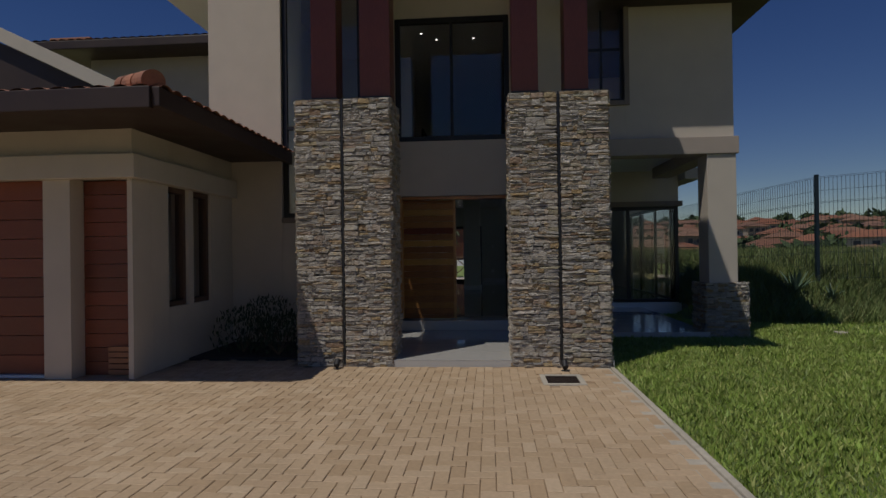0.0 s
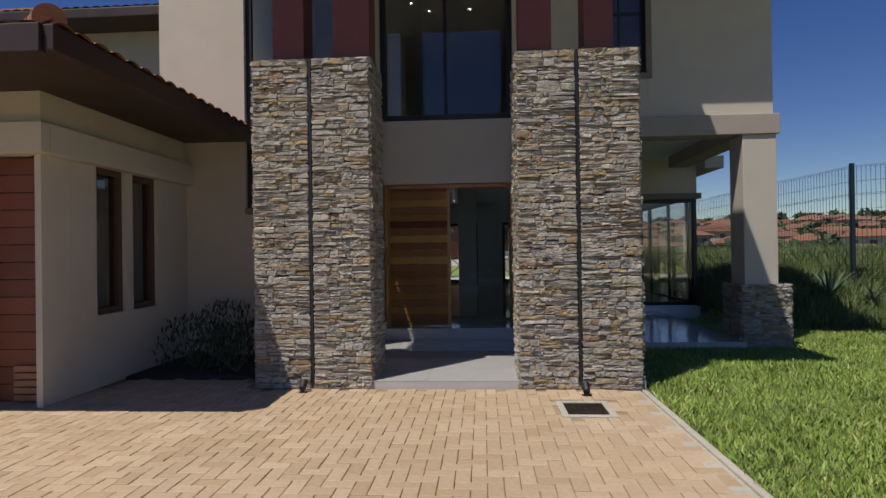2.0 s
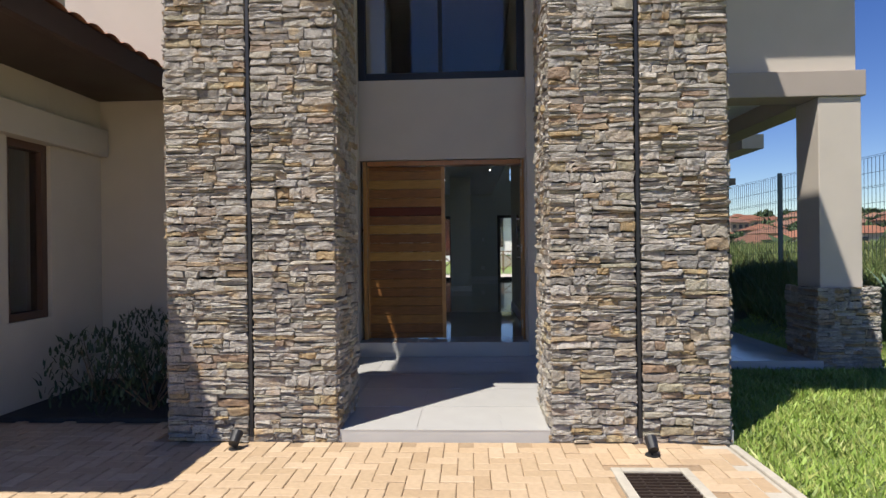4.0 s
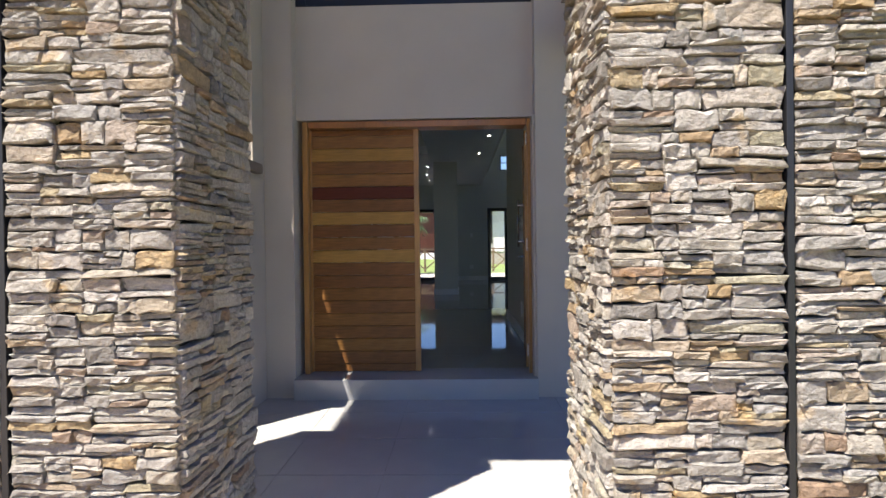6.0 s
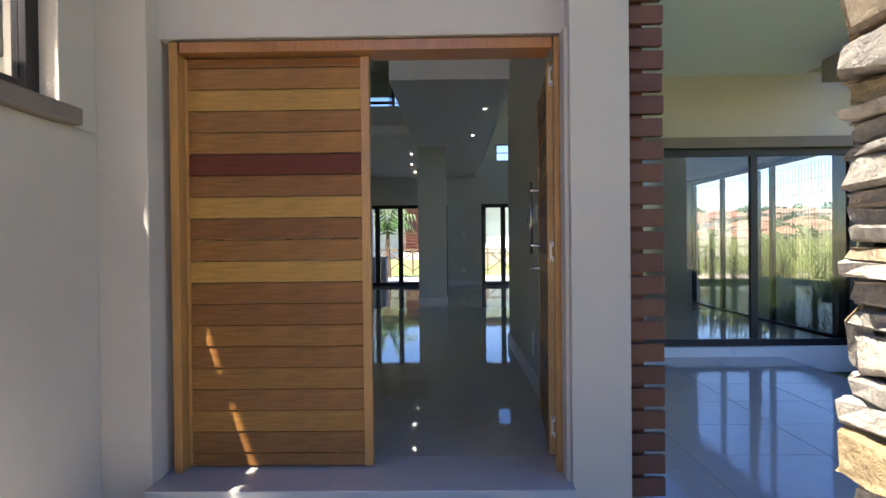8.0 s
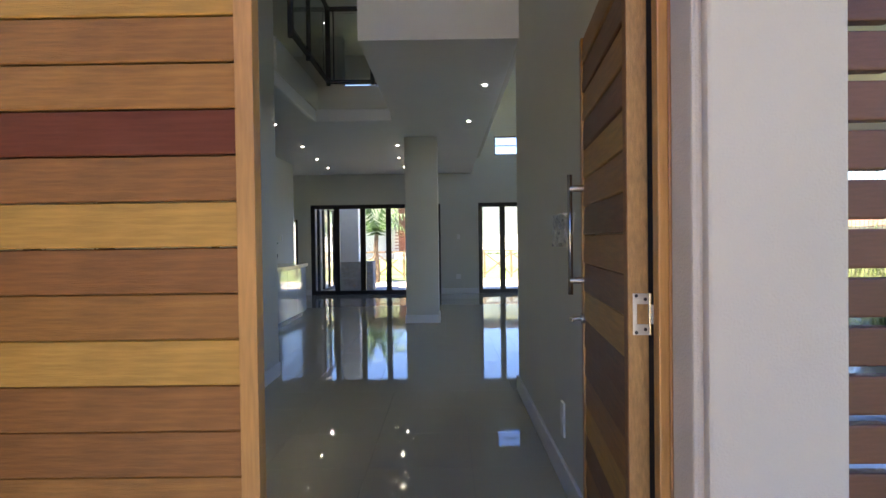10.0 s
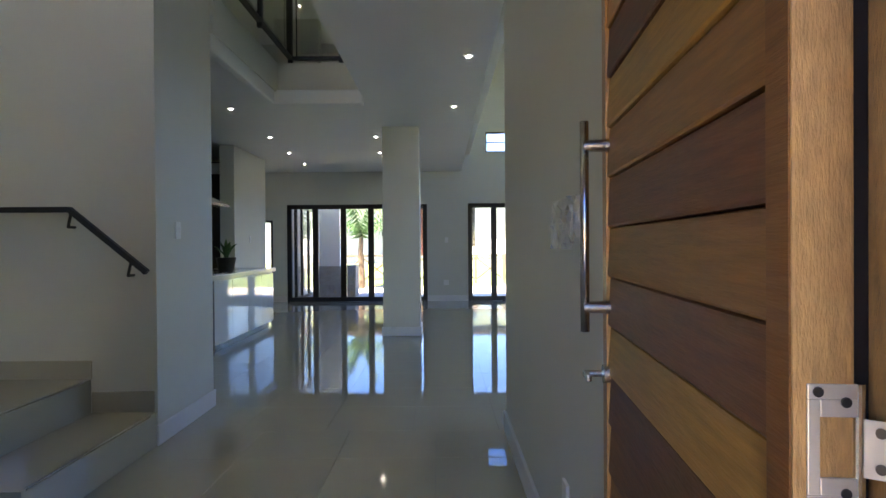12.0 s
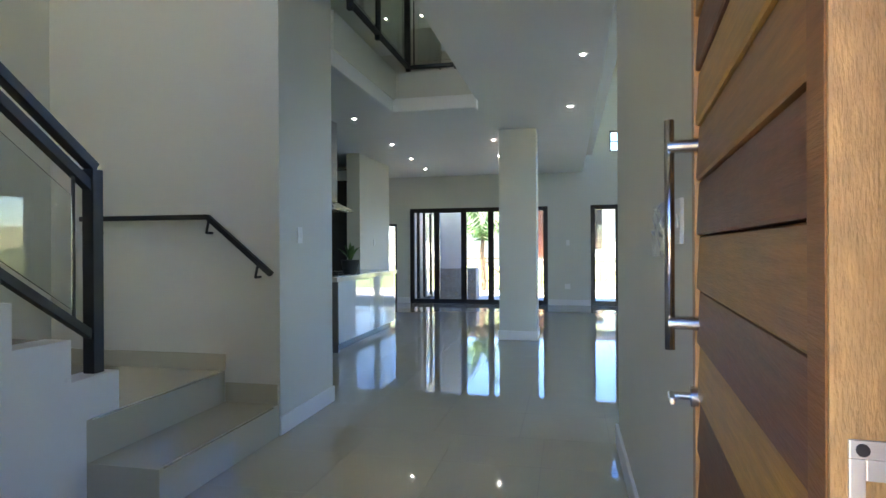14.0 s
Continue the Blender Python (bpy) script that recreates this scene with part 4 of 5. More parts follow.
for sx, sy in ((-0.12, -0.15), (0.12, -0.15), (-0.12, 0.15), (0.12, 0.15)):
    bm = bmesh.new()
    for a in range(4):
        c, s = math.cos(a * math.pi / 2), math.sin(a * math.pi / 2)
        bar(bm, (sx + 0.02 * c, sy + 0.02 * s, 0.04), (sx + 0.1 * c, sy + 0.1 * s, 0.04), 0.012, 0.012, 0)
    tube(bm, (sx, sy, 0.012), (sx, sy, 0.032), 0.035, 14)
    part("burner", bm, CAB_DARK, hob)
hood = thing("cooker_hood", (-2.52, 9.9, 2.05), "stainless steel island cooker hood with a square flue", "cooker hood")
bm = bmesh.new()
box(bm, -0.165, 0.165, -0.14, 0.14, 0.1, ZC - 2.05, 0.004)
part("flue", bm, CHROME, hood)
bm = bmesh.new()
bmesh.ops.create_cone(bm, cap_ends=True, segments=4, radius1=0.44, radius2=0.22, depth=0.09, matrix=pose(0, 0, 0.055, 0, 0, 45))
part("canopy", bm, CHROME, hood)
one_box("rim", (-0.32, 0.32, -0.32, 0.32, -0.02, 0.008), CHROME, hood, 0.003)
solid("wall_kitchen_pier", [(-3.15, -2.91, 12.4, 13.94, ZF, ZC), (-5.1, -2.91, 13.94, 14.1, ZF, ZC)], INNER, "pale painted pier at the end of the kitchen", "wall", bevel=0.004)
tall = thing("tall_cabinet", (-4.0, 12.9, ZF), "dark tall kitchen cabinets with open shelf", "cabinet")
one_box("body", (-0.84, 0.84, -0.3, 0.3, 0.1, 2.7), CAB_DARK, tall)
one_box("shelf", (-0.8, 0.82, -0.34, -0.30, 1.55, 1.58), CAB_DARK, tall)
for i in range(3):
    one_box("door_panel", (-0.84 + i * 0.56 + 0.003, -0.28 + i * 0.56 - 0.003, -0.32, -0.30, 0.12, 1.5), CAB_DARK, tall, 0.003)
one_box("fascia_board", (-0.84, 0.84, -0.33, -0.30, 2.5, 2.68), WHITE, tall, 0.003)


def potted_plant(x, y, z, s, label, blades=16):
    p = thing("potted_plant", (x, y, z), label, "potted plant")
    bm = bmesh.new()
    bmesh.ops.create_cone(bm, cap_ends=True, segments=20, radius1=0.06 * s, radius2=0.085 * s, depth=0.13 * s, matrix=pose(0, 0, 0.065 * s))
    part("pot", bm, POT, p, smooth=False)
    bm = bmesh.new()
    rnd = random.Random(4)
    for i in range(blades):
        leaf_blade(bm, Vector((0, 0, 0.12 * s)), rnd.uniform(0, 6.28), rnd.uniform(0.13, 0.2) * s, 0.03 * s, rnd.uniform(0.35, 1.1))
    part("leaves", bm, LEAF, p)
    return p


def leaf_blade(bm, base, ang, length, width, lean, seg=4):
    """A tapering curved leaf."""
    d, sd = Vector((math.cos(ang), math.sin(ang), 0)), Vector((-math.sin(ang), math.cos(ang), 0))
    prev = None
    p, el = Vector(base), math.pi / 2 - lean * 0.5
    for i in range(seg + 1):
        k = i / seg
        w = width * (0.55 + 0.9 * k) * (1 - k) ** 0.8 + 0.001
        row = [bm.verts.new(p + sd * w), bm.verts.new(p - Vector((0, 0, w * 0.35))), bm.verts.new(p - sd * w)]
        if prev:
            bm.faces.new((prev[0], row[0], row[1], prev[1]))
            bm.faces.new((prev[1], row[1], row[2], prev[2]))
        prev = row
        p = p + (d * math.cos(el) + Vector((0, 0, math.sin(el)))) * length / seg
        el -= lean * 0.9 / seg


potted_plant(-2.30, 10.35, ZF + 0.94, 1.5, "small green succulent in a dark pot on the worktop")

# switches and sockets
def plate(name, x, y, z, w, h, normal, label, film=False):
    p = thing(name, (x, y, z), label, "light switch" if "switch" in name else "socket", name + "s")
    bm = bmesh.new()
    if normal == 'x':
        box(bm, -0.012, 0.0, -w / 2, w / 2, -h / 2, h / 2, 0.003)
    elif normal == '-x':
        box(bm, 0.0, 0.012, -w / 2, w / 2, -h / 2, h / 2, 0.003)
    else:
        box(bm, -w / 2, w / 2, -0.012, 0.0, -h / 2, h / 2, 0.003)
    part("plate", bm, PLASTIC, p)
    n = 2 if max(w, h) > 0.1 else 1
    for i in range(n):
        o = (i - (n - 1) / 2) * 0.035
        bm = bmesh.new()
        if normal == 'x':
            box(bm, -0.016, -0.012, o - 0.013, o + 0.013, -0.02, 0.02, 0.001)
        elif normal == '-x':
            box(bm, 0.012, 0.016, o - 0.013, o + 0.013, -0.02, 0.02, 0.001)
        else:
            box(bm, o - 0.013, o + 0.013, -0.016, -0.012, -0.02, 0.02, 0.001)
        part("rocker", bm, PLASTIC, p)
    return p


plate("light_switch", -1.33, 6.80, 1.645, 0.075, 0.12, '-x', "white two gang light switch on the hall pier")
plate("light_switch", -2.91, 13.15, 1.65, 0.075, 0.12, '-x', "white light switch on the kitchen pier")
plate("light_switch", 0.62, 16.04, 1.64, 0.075, 0.12, 'y', "white light switch between the garden doors")
plate("wall_socket", 0.61, 16.04, 0.67, 0.12, 0.12, 'y', "white wall socket between the garden doors")
plate("wall_socket", 0.95, 4.79, 0.60, 0.075, 0.18, 'x', "white plate low on the hall wall")
plate("light_switch", 0.95, 4.75, 1.60, 0.16, 0.13, 'x', "white switch plate still in packing film")
plate("light_switch", 0.95, 4.56, 1.62, 0.11, 0.13, 'x', "white switch plate still in packing film")
film = thing("packing_film", (0.93, 4.72, 1.6), "crumpled clear plastic film over the switches", "packaging")
bm = bmesh.new()
bmesh.ops.create_grid(bm, x_segments=14, y_segments=8, size=0.5)
for v in bm.verts:
    v.co = Vector((-0.008 + 0.02 * noise.noise((v.co.x * 9, v.co.y * 9, 3)), v.co.x * 0.36, v.co.y * 0.17))
part("sheet", bm, BLUR_PLASTIC, film)


# ---------------------------------------------------------------- outside things
def corner_bed():
    b = tagged(new("planting_bed"), "dark soil bed with low shrubs beside the wall", "planting bed", kind="structure")
    bm = bmesh.new()
    box(bm, -3.7, -2.0, 0.47, 1.9, -0.1, 0.03, 0.02)
    box(bm, -2.0, -1.42, 0.72, 1.9, -0.1, 0.03, 0.02)
    part("soil", bm, MORTAR, b)


corner_bed()


def shrub(x, y, z, r, h, seed, label):
    s = thing("shrub", (x, y, z), label, "shrub", "shrubs by the wall")
    rnd = random.Random(seed)
    bm = bmesh.new()
    for i in range(9):
        a = rnd.uniform(0, 6.28)
        tube(bm, (0, 0, 0), (r * 0.6 * math.cos(a), r * 0.6 * math.sin(a), h * rnd.uniform(0.5, 0.9)), 0.008, 6, 0.003)
    part("branchwork", bm, BARK, s)
    bm = bmesh.new()
    for i in range(420):
        a, k = rnd.uniform(0, 6.28), rnd.uniform(0, 1) ** 0.5
        zz = rnd.uniform(0.05, 1)
        rr = r * k * math.sqrt(max(0.05, 1 - (zz - 0.4) ** 2 / 0.45))
        leaf_blade(bm, Vector((rr * math.cos(a), rr * math.sin(a), zz * h)), rnd.uniform(0, 6.28), rnd.uniform(0.05, 0.1), 0.014, rnd.uniform(0.2, 1.6), 2)
    part("foliage", bm, SHRUB_LEAF, s)
    return s


for i, (x, y, r, h) in enumerate(((-3.1, 0.9, 0.45, 0.62), (-2.5, 0.7, 0.5, 0.55), (-2.9, 1.4, 0.45, 0.75), (-2.2, 1.3, 0.4, 0.6))):
    shrub(x, y, 0.03, r, h, 20 + i, "low green shrub beside the plastered wall, leaf colour darkened for shade")


def spot_light(x, y):
    s = thing("garden_spotlight", (x, y, 0.0), "small black garden spotlight at the foot of a stone pillar", "spotlight", "garden spotlights")
    bm = bmesh.new()
    tube(bm, (0, 0, 0), (0, 0, 0.006), 0.045, 20)
    part("base", bm, STEEL_BLACK, s)
    bm = bmesh.new()
    tube(bm, (0, 0, 0.004), (0, 0, 0.05), 0.009, 10)
    part("stem", bm, STEEL_BLACK, s)
    bm = bmesh.new()
    tube(bm, (0, -0.035, 0.045), (0, 0.04, 0.10), 0.034, 18, 0.040)
    part("head", bm, STEEL_BLACK, s)
    bm = bmesh.new()
    tube(bm, (0, 0.041, 0.1005), (0, 0.043, 0.102), 0.034, 18)
    part("lens", bm, CAB_DARK, s)


spot_light(-1.44, -0.15)
spot_light(1.36, -0.24)

grate = thing("drain_grate", (1.27, -0.73, 0.0), "rusty iron drain grate in a pale concrete surround", "drain grate")
for b in ((-0.235, -0.175, -0.26, 0.26), (0.175, 0.235, -0.26, 0.26), (-0.175, 0.175, -0.26, -0.2), (-0.175, 0.175, 0.2, 0.26)):
    one_box("surround", (*b, -0.05, 0.008), KERB, grate, 0.006)
one_box("pit", (-0.175, 0.175, -0.2, 0.2, -0.05, -0.03), MORTAR, grate, 0)
for i in range(9):
    bm = bmesh.new()
    y = -0.17 + i * 0.0425
    bar(bm, (-0.172, y, -0.004), (0.172, y, -0.004), 0.016, 0.016, 0.002)
    part("grate_bar", bm, IRON, grate)
for k in (-0.09, 0.0, 0.09):
    bm = bmesh.new()
    bar(bm, (k, -0.195, -0.008), (k, 0.195, -0.008), 0.014, 0.014, 0.002)
    part("cross_bar", bm, IRON, grate)


def aloe(x, y, z, s, seed):
    a = thing("aloe_plant", (x, y, z), "large spiky aloe on the bank beside the fence", "plant")
    rnd = random.Random(seed)
    bm = bmesh.new()
    for i in range(26):
        leaf_blade(bm, Vector((0, 0, 0)), i * 2.4, rnd.uniform(0.6, 0.95) * s, 0.055 * s, rnd.uniform(0.25, 1.25), 6)
    part("leaves", bm, LEAF_BLUE, a)


aloe(6.9, 5.55, 0.35, 0.85, 3)
aloe(7.5, 5.3, 0.3, 0.5, 5)


# mesh fence along the boundary
def fence_panel(a, b, z0, z1):
    f = thing("mesh_fence", a, "dark welded mesh fence panel between steel posts", "fence", "fence panels")
    a, b = Vector(a), Vector(b)
    d = b - a
    bm = bmesh.new()
    box(bm, -0.035, 0.035, -0.035, 0.035, -0.4, z1 - a.z + 0.08, 0.004)
    part("post", bm, FENCE, f)
    n = int(d.length / 0.075)
    bm = bmesh.new()
    for i in range(1, n):
        p = d * i / n
        vs = bmesh.ops.create_cube(bm, size=1.0, matrix=Matrix.Translation((p.x, p.y, p.z + (z1 - z0) / 2)) @ Matrix.Diagonal((0.006, 0.006, z1 - z0, 1)))
    tagged(part("wire_mesh", bm, FENCE, f), kind="stuff")
    bm = bmesh.new()
    for k in range(9):
        z = (z1 - z0) * (k / 8)
        for off in ((0, 0.03) if k in (2, 4, 6, 8) else (0,)):
            bar(bm, (0, 0.02 if off else 0, z + off), (d.x, d.y + (0.02 if off else 0), d.z + z + off), 0.006, 0.006, 0)
    tagged(part("cross_mesh", bm, FENCE, f), kind="stuff")


fp = [(10.4, 4.9, 0.85), (7.66, 6.1, 0.75), (6.9, 8.9, 0.62), (6.4, 11.8, 0.5), (6.1, 14.6, 0.42), (5.8, 17.6, 0.36), (5.5, 20.5, 0.3), (5.2, 23.5, 0.25)]
fp = [(13.2, 3.9, 0.95)] + fp
for i in range(len(fp) - 1):
    fence_panel(fp[i + 1], fp[i], fp[i + 1][2], fp[i + 1][2] + 2.2)


# far town on the hillside
def town_house(x, y, z, w, d, h, turn, seed):
    rnd = random.Random(seed)
    t = thing("town_house", (x, y, z), "distant house with plastered walls and a terracotta hipped roof", "house", "hillside houses")
    t.rotation_euler = (0, 0, turn)
    bm = bmesh.new()
    box(bm, -w / 2, w / 2, -d / 2, d / 2, -3, h)
    part("wall", bm, TOWN_WALL, t)
    bm = bmesh.new()
    o, r = 0.7, d * 0.26
    base = [bm.verts.new(p) for p in ((-w / 2 - o, -d / 2 - o, h), (w / 2 + o, -d / 2 - o, h), (w / 2 + o, d / 2 + o, h), (-w / 2 - o, d / 2 + o, h))]
    top = [bm.verts.new((-w / 2 + d * 0.45, 0, h + r)), bm.verts.new((w / 2 - d * 0.45, 0, h + r))]
    bm.faces.new((base[0], base[1], top[1], top[0]))
    bm.faces.new((base[2], base[3], top[0], top[1]))
    bm.faces.new((base[1], base[2], top[1]))
    bm.faces.new((base[3], base[0], top[0]))
    bm.faces.new(base[::-1])
    part("roof", bm, TOWN_ROOF, t)
    for k in range(3):
        u = -w / 2 + w * (k + 0.6) / 3.2
        zz = h - 1.2
        one_box("window", (u - 0.5, u + 0.5, -d / 2 - 0.06, -d / 2 + 0.02, zz - 0.3, zz + 0.6), TOWN_DARK, t, 0)
        if h > 3:
            one_box("window", (u - 0.45, u + 0.45, -d / 2 - 0.06, -d / 2 + 0.02, zz - 2.0, zz - 1.1), TOWN_DARK, t, 0)


rnd = random.Random(77)
k = 0
for ring in range(15):
    dist = 94 + ring * 17
    a = 6 + rnd.uniform(0, 2)
    while a < 44:
        an = radians(90 - a)
        x, y = dist * math.cos(an), dist * math.sin(an)
        w, d = rnd.uniform(6, 9.5), rnd.uniform(4.6, 6.4)
        town_house(x, y, ground_height(x, y), w, d, rnd.choice((1.9, 2.1, 3.6)), rnd.uniform(-0.5, 0.5), k)
        k += 1
        a += math.degrees((w + rnd.uniform(2.5, 7)) / dist)


def canopy_stuff(name, spots, material, label):
    rs = np.random.RandomState(5)
    verts, faces = [], []
    for (x, y, z, r) in spots:
        for i in range(120):
            v = rs.normal(size=3)
            v /= np.linalg.norm(v) + 1e-6
            c = np.array((x, y, z + r * 0.6)) + v * r * rs.uniform(0.5, 1.0) * np.array((1, 1, 0.65))
            u, w = rs.normal(size=3) * r * 0.16, rs.normal(size=3) * r * 0.16
            b = len(verts)
            verts += [tuple(c + u), tuple(c + w), tuple(c - u), tuple(c - w)]
            faces.append((b, b + 1, b + 2, b + 3))
    return tagged(from_arrays(name, verts, faces, material), label, "trees", kind="stuff")


spots = []
for i in range(260):
    a, dist = radians(90 - rnd.uniform(5, 46)), rnd.uniform(85, 330)
    x, y = dist * math.cos(a), dist * math.sin(a)
    spots.append((x, y, ground_height(x, y), rnd.uniform(1.5, 3.2)))
for i in range(60):
    a = radians(90 - rnd.uniform(5, 46))
    x, y = 335 * math.cos(a), 335 * math.sin(a)
    spots.append((x, y, ground_height(x, y) + 1, rnd.uniform(2.5, 5)))
canopy_stuff("far_trees", spots, TREE_FAR, "dark green trees among the hillside houses")

# parked farm trailer beyond the fence
trailer = thing("farm_trailer", (13.5, 32.0, ground_height(13.5, 32)), "old flat trailer with side rails standing in the long grass", "trailer")
one_box("deck", (-2.4, 2.4, -0.9, 0.9, 0.75, 0.9), IRON, trailer, 0.01)
for sx in (-1.0, 1.2):
    bm = bmesh.new()
    tube(bm, (sx, -0.98, 0.42), (sx, -0.76, 0.42), 0.42, 24)
    w = part("wheel", bm, CAB_DARK, trailer)
    bm = bmesh.new()
    tube(bm, (sx, -1.0, 0.42), (sx, -0.97, 0.42), 0.2, 16)
    part("rim", bm, PLASTIC, w)
for sx in (-2.3, -1.15, 0, 1.15, 2.3):
    one_box("stake", (sx - 0.03, sx + 0.03, -0.9, -0.84, 0.9, 1.9), IRON, trailer, 0.004)
for z in (1.4, 1.88):
    one_box("side_rail", (-2.4, 2.4, -0.89, -0.85, z - 0.03, z + 0.03), IRON, trailer, 0.004)

# ---------------------------------------------------------------- garden behind the house
solid("patio", [(-6, 6, 16.25, 21.5, -0.1, ZF - 0.04)], PATIO, "pale paved garden terrace", "pavement", bevel=0.01)
solid("garden_lawn", [(-14, 5, 21.5, 44, -2.6, ZF - 0.03)], TURF, "green garden lawn beyond the terrace", "lawn")
planter = thing("garden_planter", (3.0, 31.0, ZF - 0.03), "low stone walled planter across the lawn", "planter")
one_box("stone_wall", (-3.6, 1.9, -0.3, 0.3, 0, 0.62), STONE, planter, 0.02)
bm = bmesh.new()
hedge_rnd = random.Random(12)
for i in range(900):
    leaf_blade(bm, Vector((hedge_rnd.uniform(-3.5, 1.8), hedge_rnd.uniform(-0.3, 0.3), 0.55)), hedge_rnd.uniform(0, 6.28), hedge_rnd.uniform(0.12, 0.3), 0.03, hedge_rnd.uniform(0.2, 1.2), 2)
part("hedge", bm, LEAF, planter, "clipped green hedge")
nb = thing("neighbour_house", (0, 46, 0), "two storey white plastered house with red timber screens", "house")
for nm, b, m, lb in (("wall", (-16, -8, 0, 6, -2.6, 5.0), NEIGHBOUR, ""), ("wall", (-0.8, 9, 0.4, 6, -2.6, 5.0), NEIGHBOUR, ""), ("wall", (-8, -0.8, 2.4, 6, -2.6, 5.0), NEIGHBOUR, ""),
                     ("balcony_wall", (-3.6, -0.8, -0.2, 0.0, -2.6, 0.7), NEIGHBOUR, ""), ("screen_panel", (-3.4, -0.82, 0.9, 1.0, 0.7, 4.9), TIMBER, "red brown timber wall behind the balcony"),
                     ("shutter", (2.0, 3.0, 0.3, 0.4, 1.4, 4.4), FASCIA, "dark louvred shutter"), ("roof", (-16.8, 9.8, -0.9, 6.8, 5.25, 5.5), FASCIA, "dark brown boxed eave")):
    one_box(nm, b, m, nb, 0.01, lb)
for i in range(6):
    one_box("balcony_rail", (-3.6, -0.8, -0.14, -0.08, 0.95 + i * 0.24, 1.03 + i * 0.24), TIMBER, nb, 0.01)
for i in range(14):
    one_box("louvre", (2.02, 2.98, 0.24, 0.3, 1.45 + i * 0.21, 1.58 + i * 0.21), FASCIA, nb, 0.004)
tile_roof("neighbour_roof", -16.8, 9.8, 45.1, 51.0, 5.52, 'y', 0.12, "terracotta barrel tiled roof of the neighbouring house")
solid("terrace_wall", [(-3.45, -3.2, 16.26, 19.4, -0.1, 3.2)], PLASTER, "plastered side wall of the garden terrace in shade", "wall", bevel=0.006)
stoop = thing("garden_pier", (-2.30, 17.7, ZF - 0.04), "white garden pier on a dark stone base", "pier")
one_box("shaft", (-0.37, 0.24, -0.2, 0.2, 0.80, 2.9), NEIGHBOUR, stoop)
one_box("base", (-0.40, 0.30, -0.24, 0.24, 0, 0.80), STONE, stoop)
stack = thing("stone_planter", (-1.87, 18.0, ZF - 0.04), "dark stone planter on the terrace", "planter")
one_box("body", (-0.13, 0.17, -0.3, 0.3, 0, 0.8), STONE, stack, 0.02)
rail = thing("timber_fence", (0, 22.4, ZF - 0.03), "brown crossed timber garden fence", "fence")
for i in range(12):
    x = -5 + i * 0.95
    one_box("post", (x - 0.04, x + 0.04, -0.04, 0.04, 0, 1.0), BARK, rail, 0.004)
    for s in (0, 1):
        bm = bmesh.new()
        bar(bm, (x, 0.0, 0.12 if s else 0.88), (x + 0.95, 0.0, 0.88 if s else 0.12), 0.04, 0.05)
        part("brace", bm, BARK, rail)
bm = bmesh.new()
bar(bm, (-5, 0, 0.95), (5.5, 0, 0.95), 0.05, 0.06)
part("top_rail", bm, BARK, rail)


def palm(x, y, z, h, seed):
    p = thing("palm_tree", (x, y, z), "young palm with arching fronds in the garden", "palm tree")
    rnd = random.Random(seed)
    bm = bmesh.new()
    for i in range(7):
        tube(bm, (0.02 * math.sin(i), 0, h * i / 7), (0.02 * math.sin(i + 1), 0, h * (i + 1) / 7), 0.11 - 0.006 * i, 12, 0.095 - 0.006 * i)
    part("trunk", bm, BARK, p)
    bm = bmesh.new()
    for i in range(26):
        a, lean, L = i * 2.4 + rnd.uniform(-0.2, 0.2), rnd.uniform(0.3, 2.1), rnd.uniform(1.1, 1.6)
        d, sd = Vector((math.cos(a), math.sin(a), 0)), Vector((-math.sin(a), math.cos(a), 0))
        q, el = Vector((0, 0, h)), math.pi / 2 - lean * 0.35
        for s in range(10):
            step = (d * math.cos(el) + Vector((0, 0, math.sin(el)))) * L / 10
            n = q + step
            for side in (-1, 1):
                tip = q + sd * side * 0.32 * (1 - s / 14) + d * 0.14 - Vector((0, 0, 0.08 + 0.02 * s))
                bm.faces.new([bm.verts.new(q), bm.verts.new(q + step * 0.45), bm.verts.new(tip)])
            bm.faces.new([bm.verts.new(q + sd * 0.008), bm.verts.new(n), bm.verts.new(q - sd * 0.008)])
            q = n
            el -= lean / 10
    part("fronds", bm, LEAF, p)


palm(-1.95, 20.6, ZF - 0.04, 1.6, 3)
palm(-3.4, 24.0, ZF - 0.04, 2.2, 6)

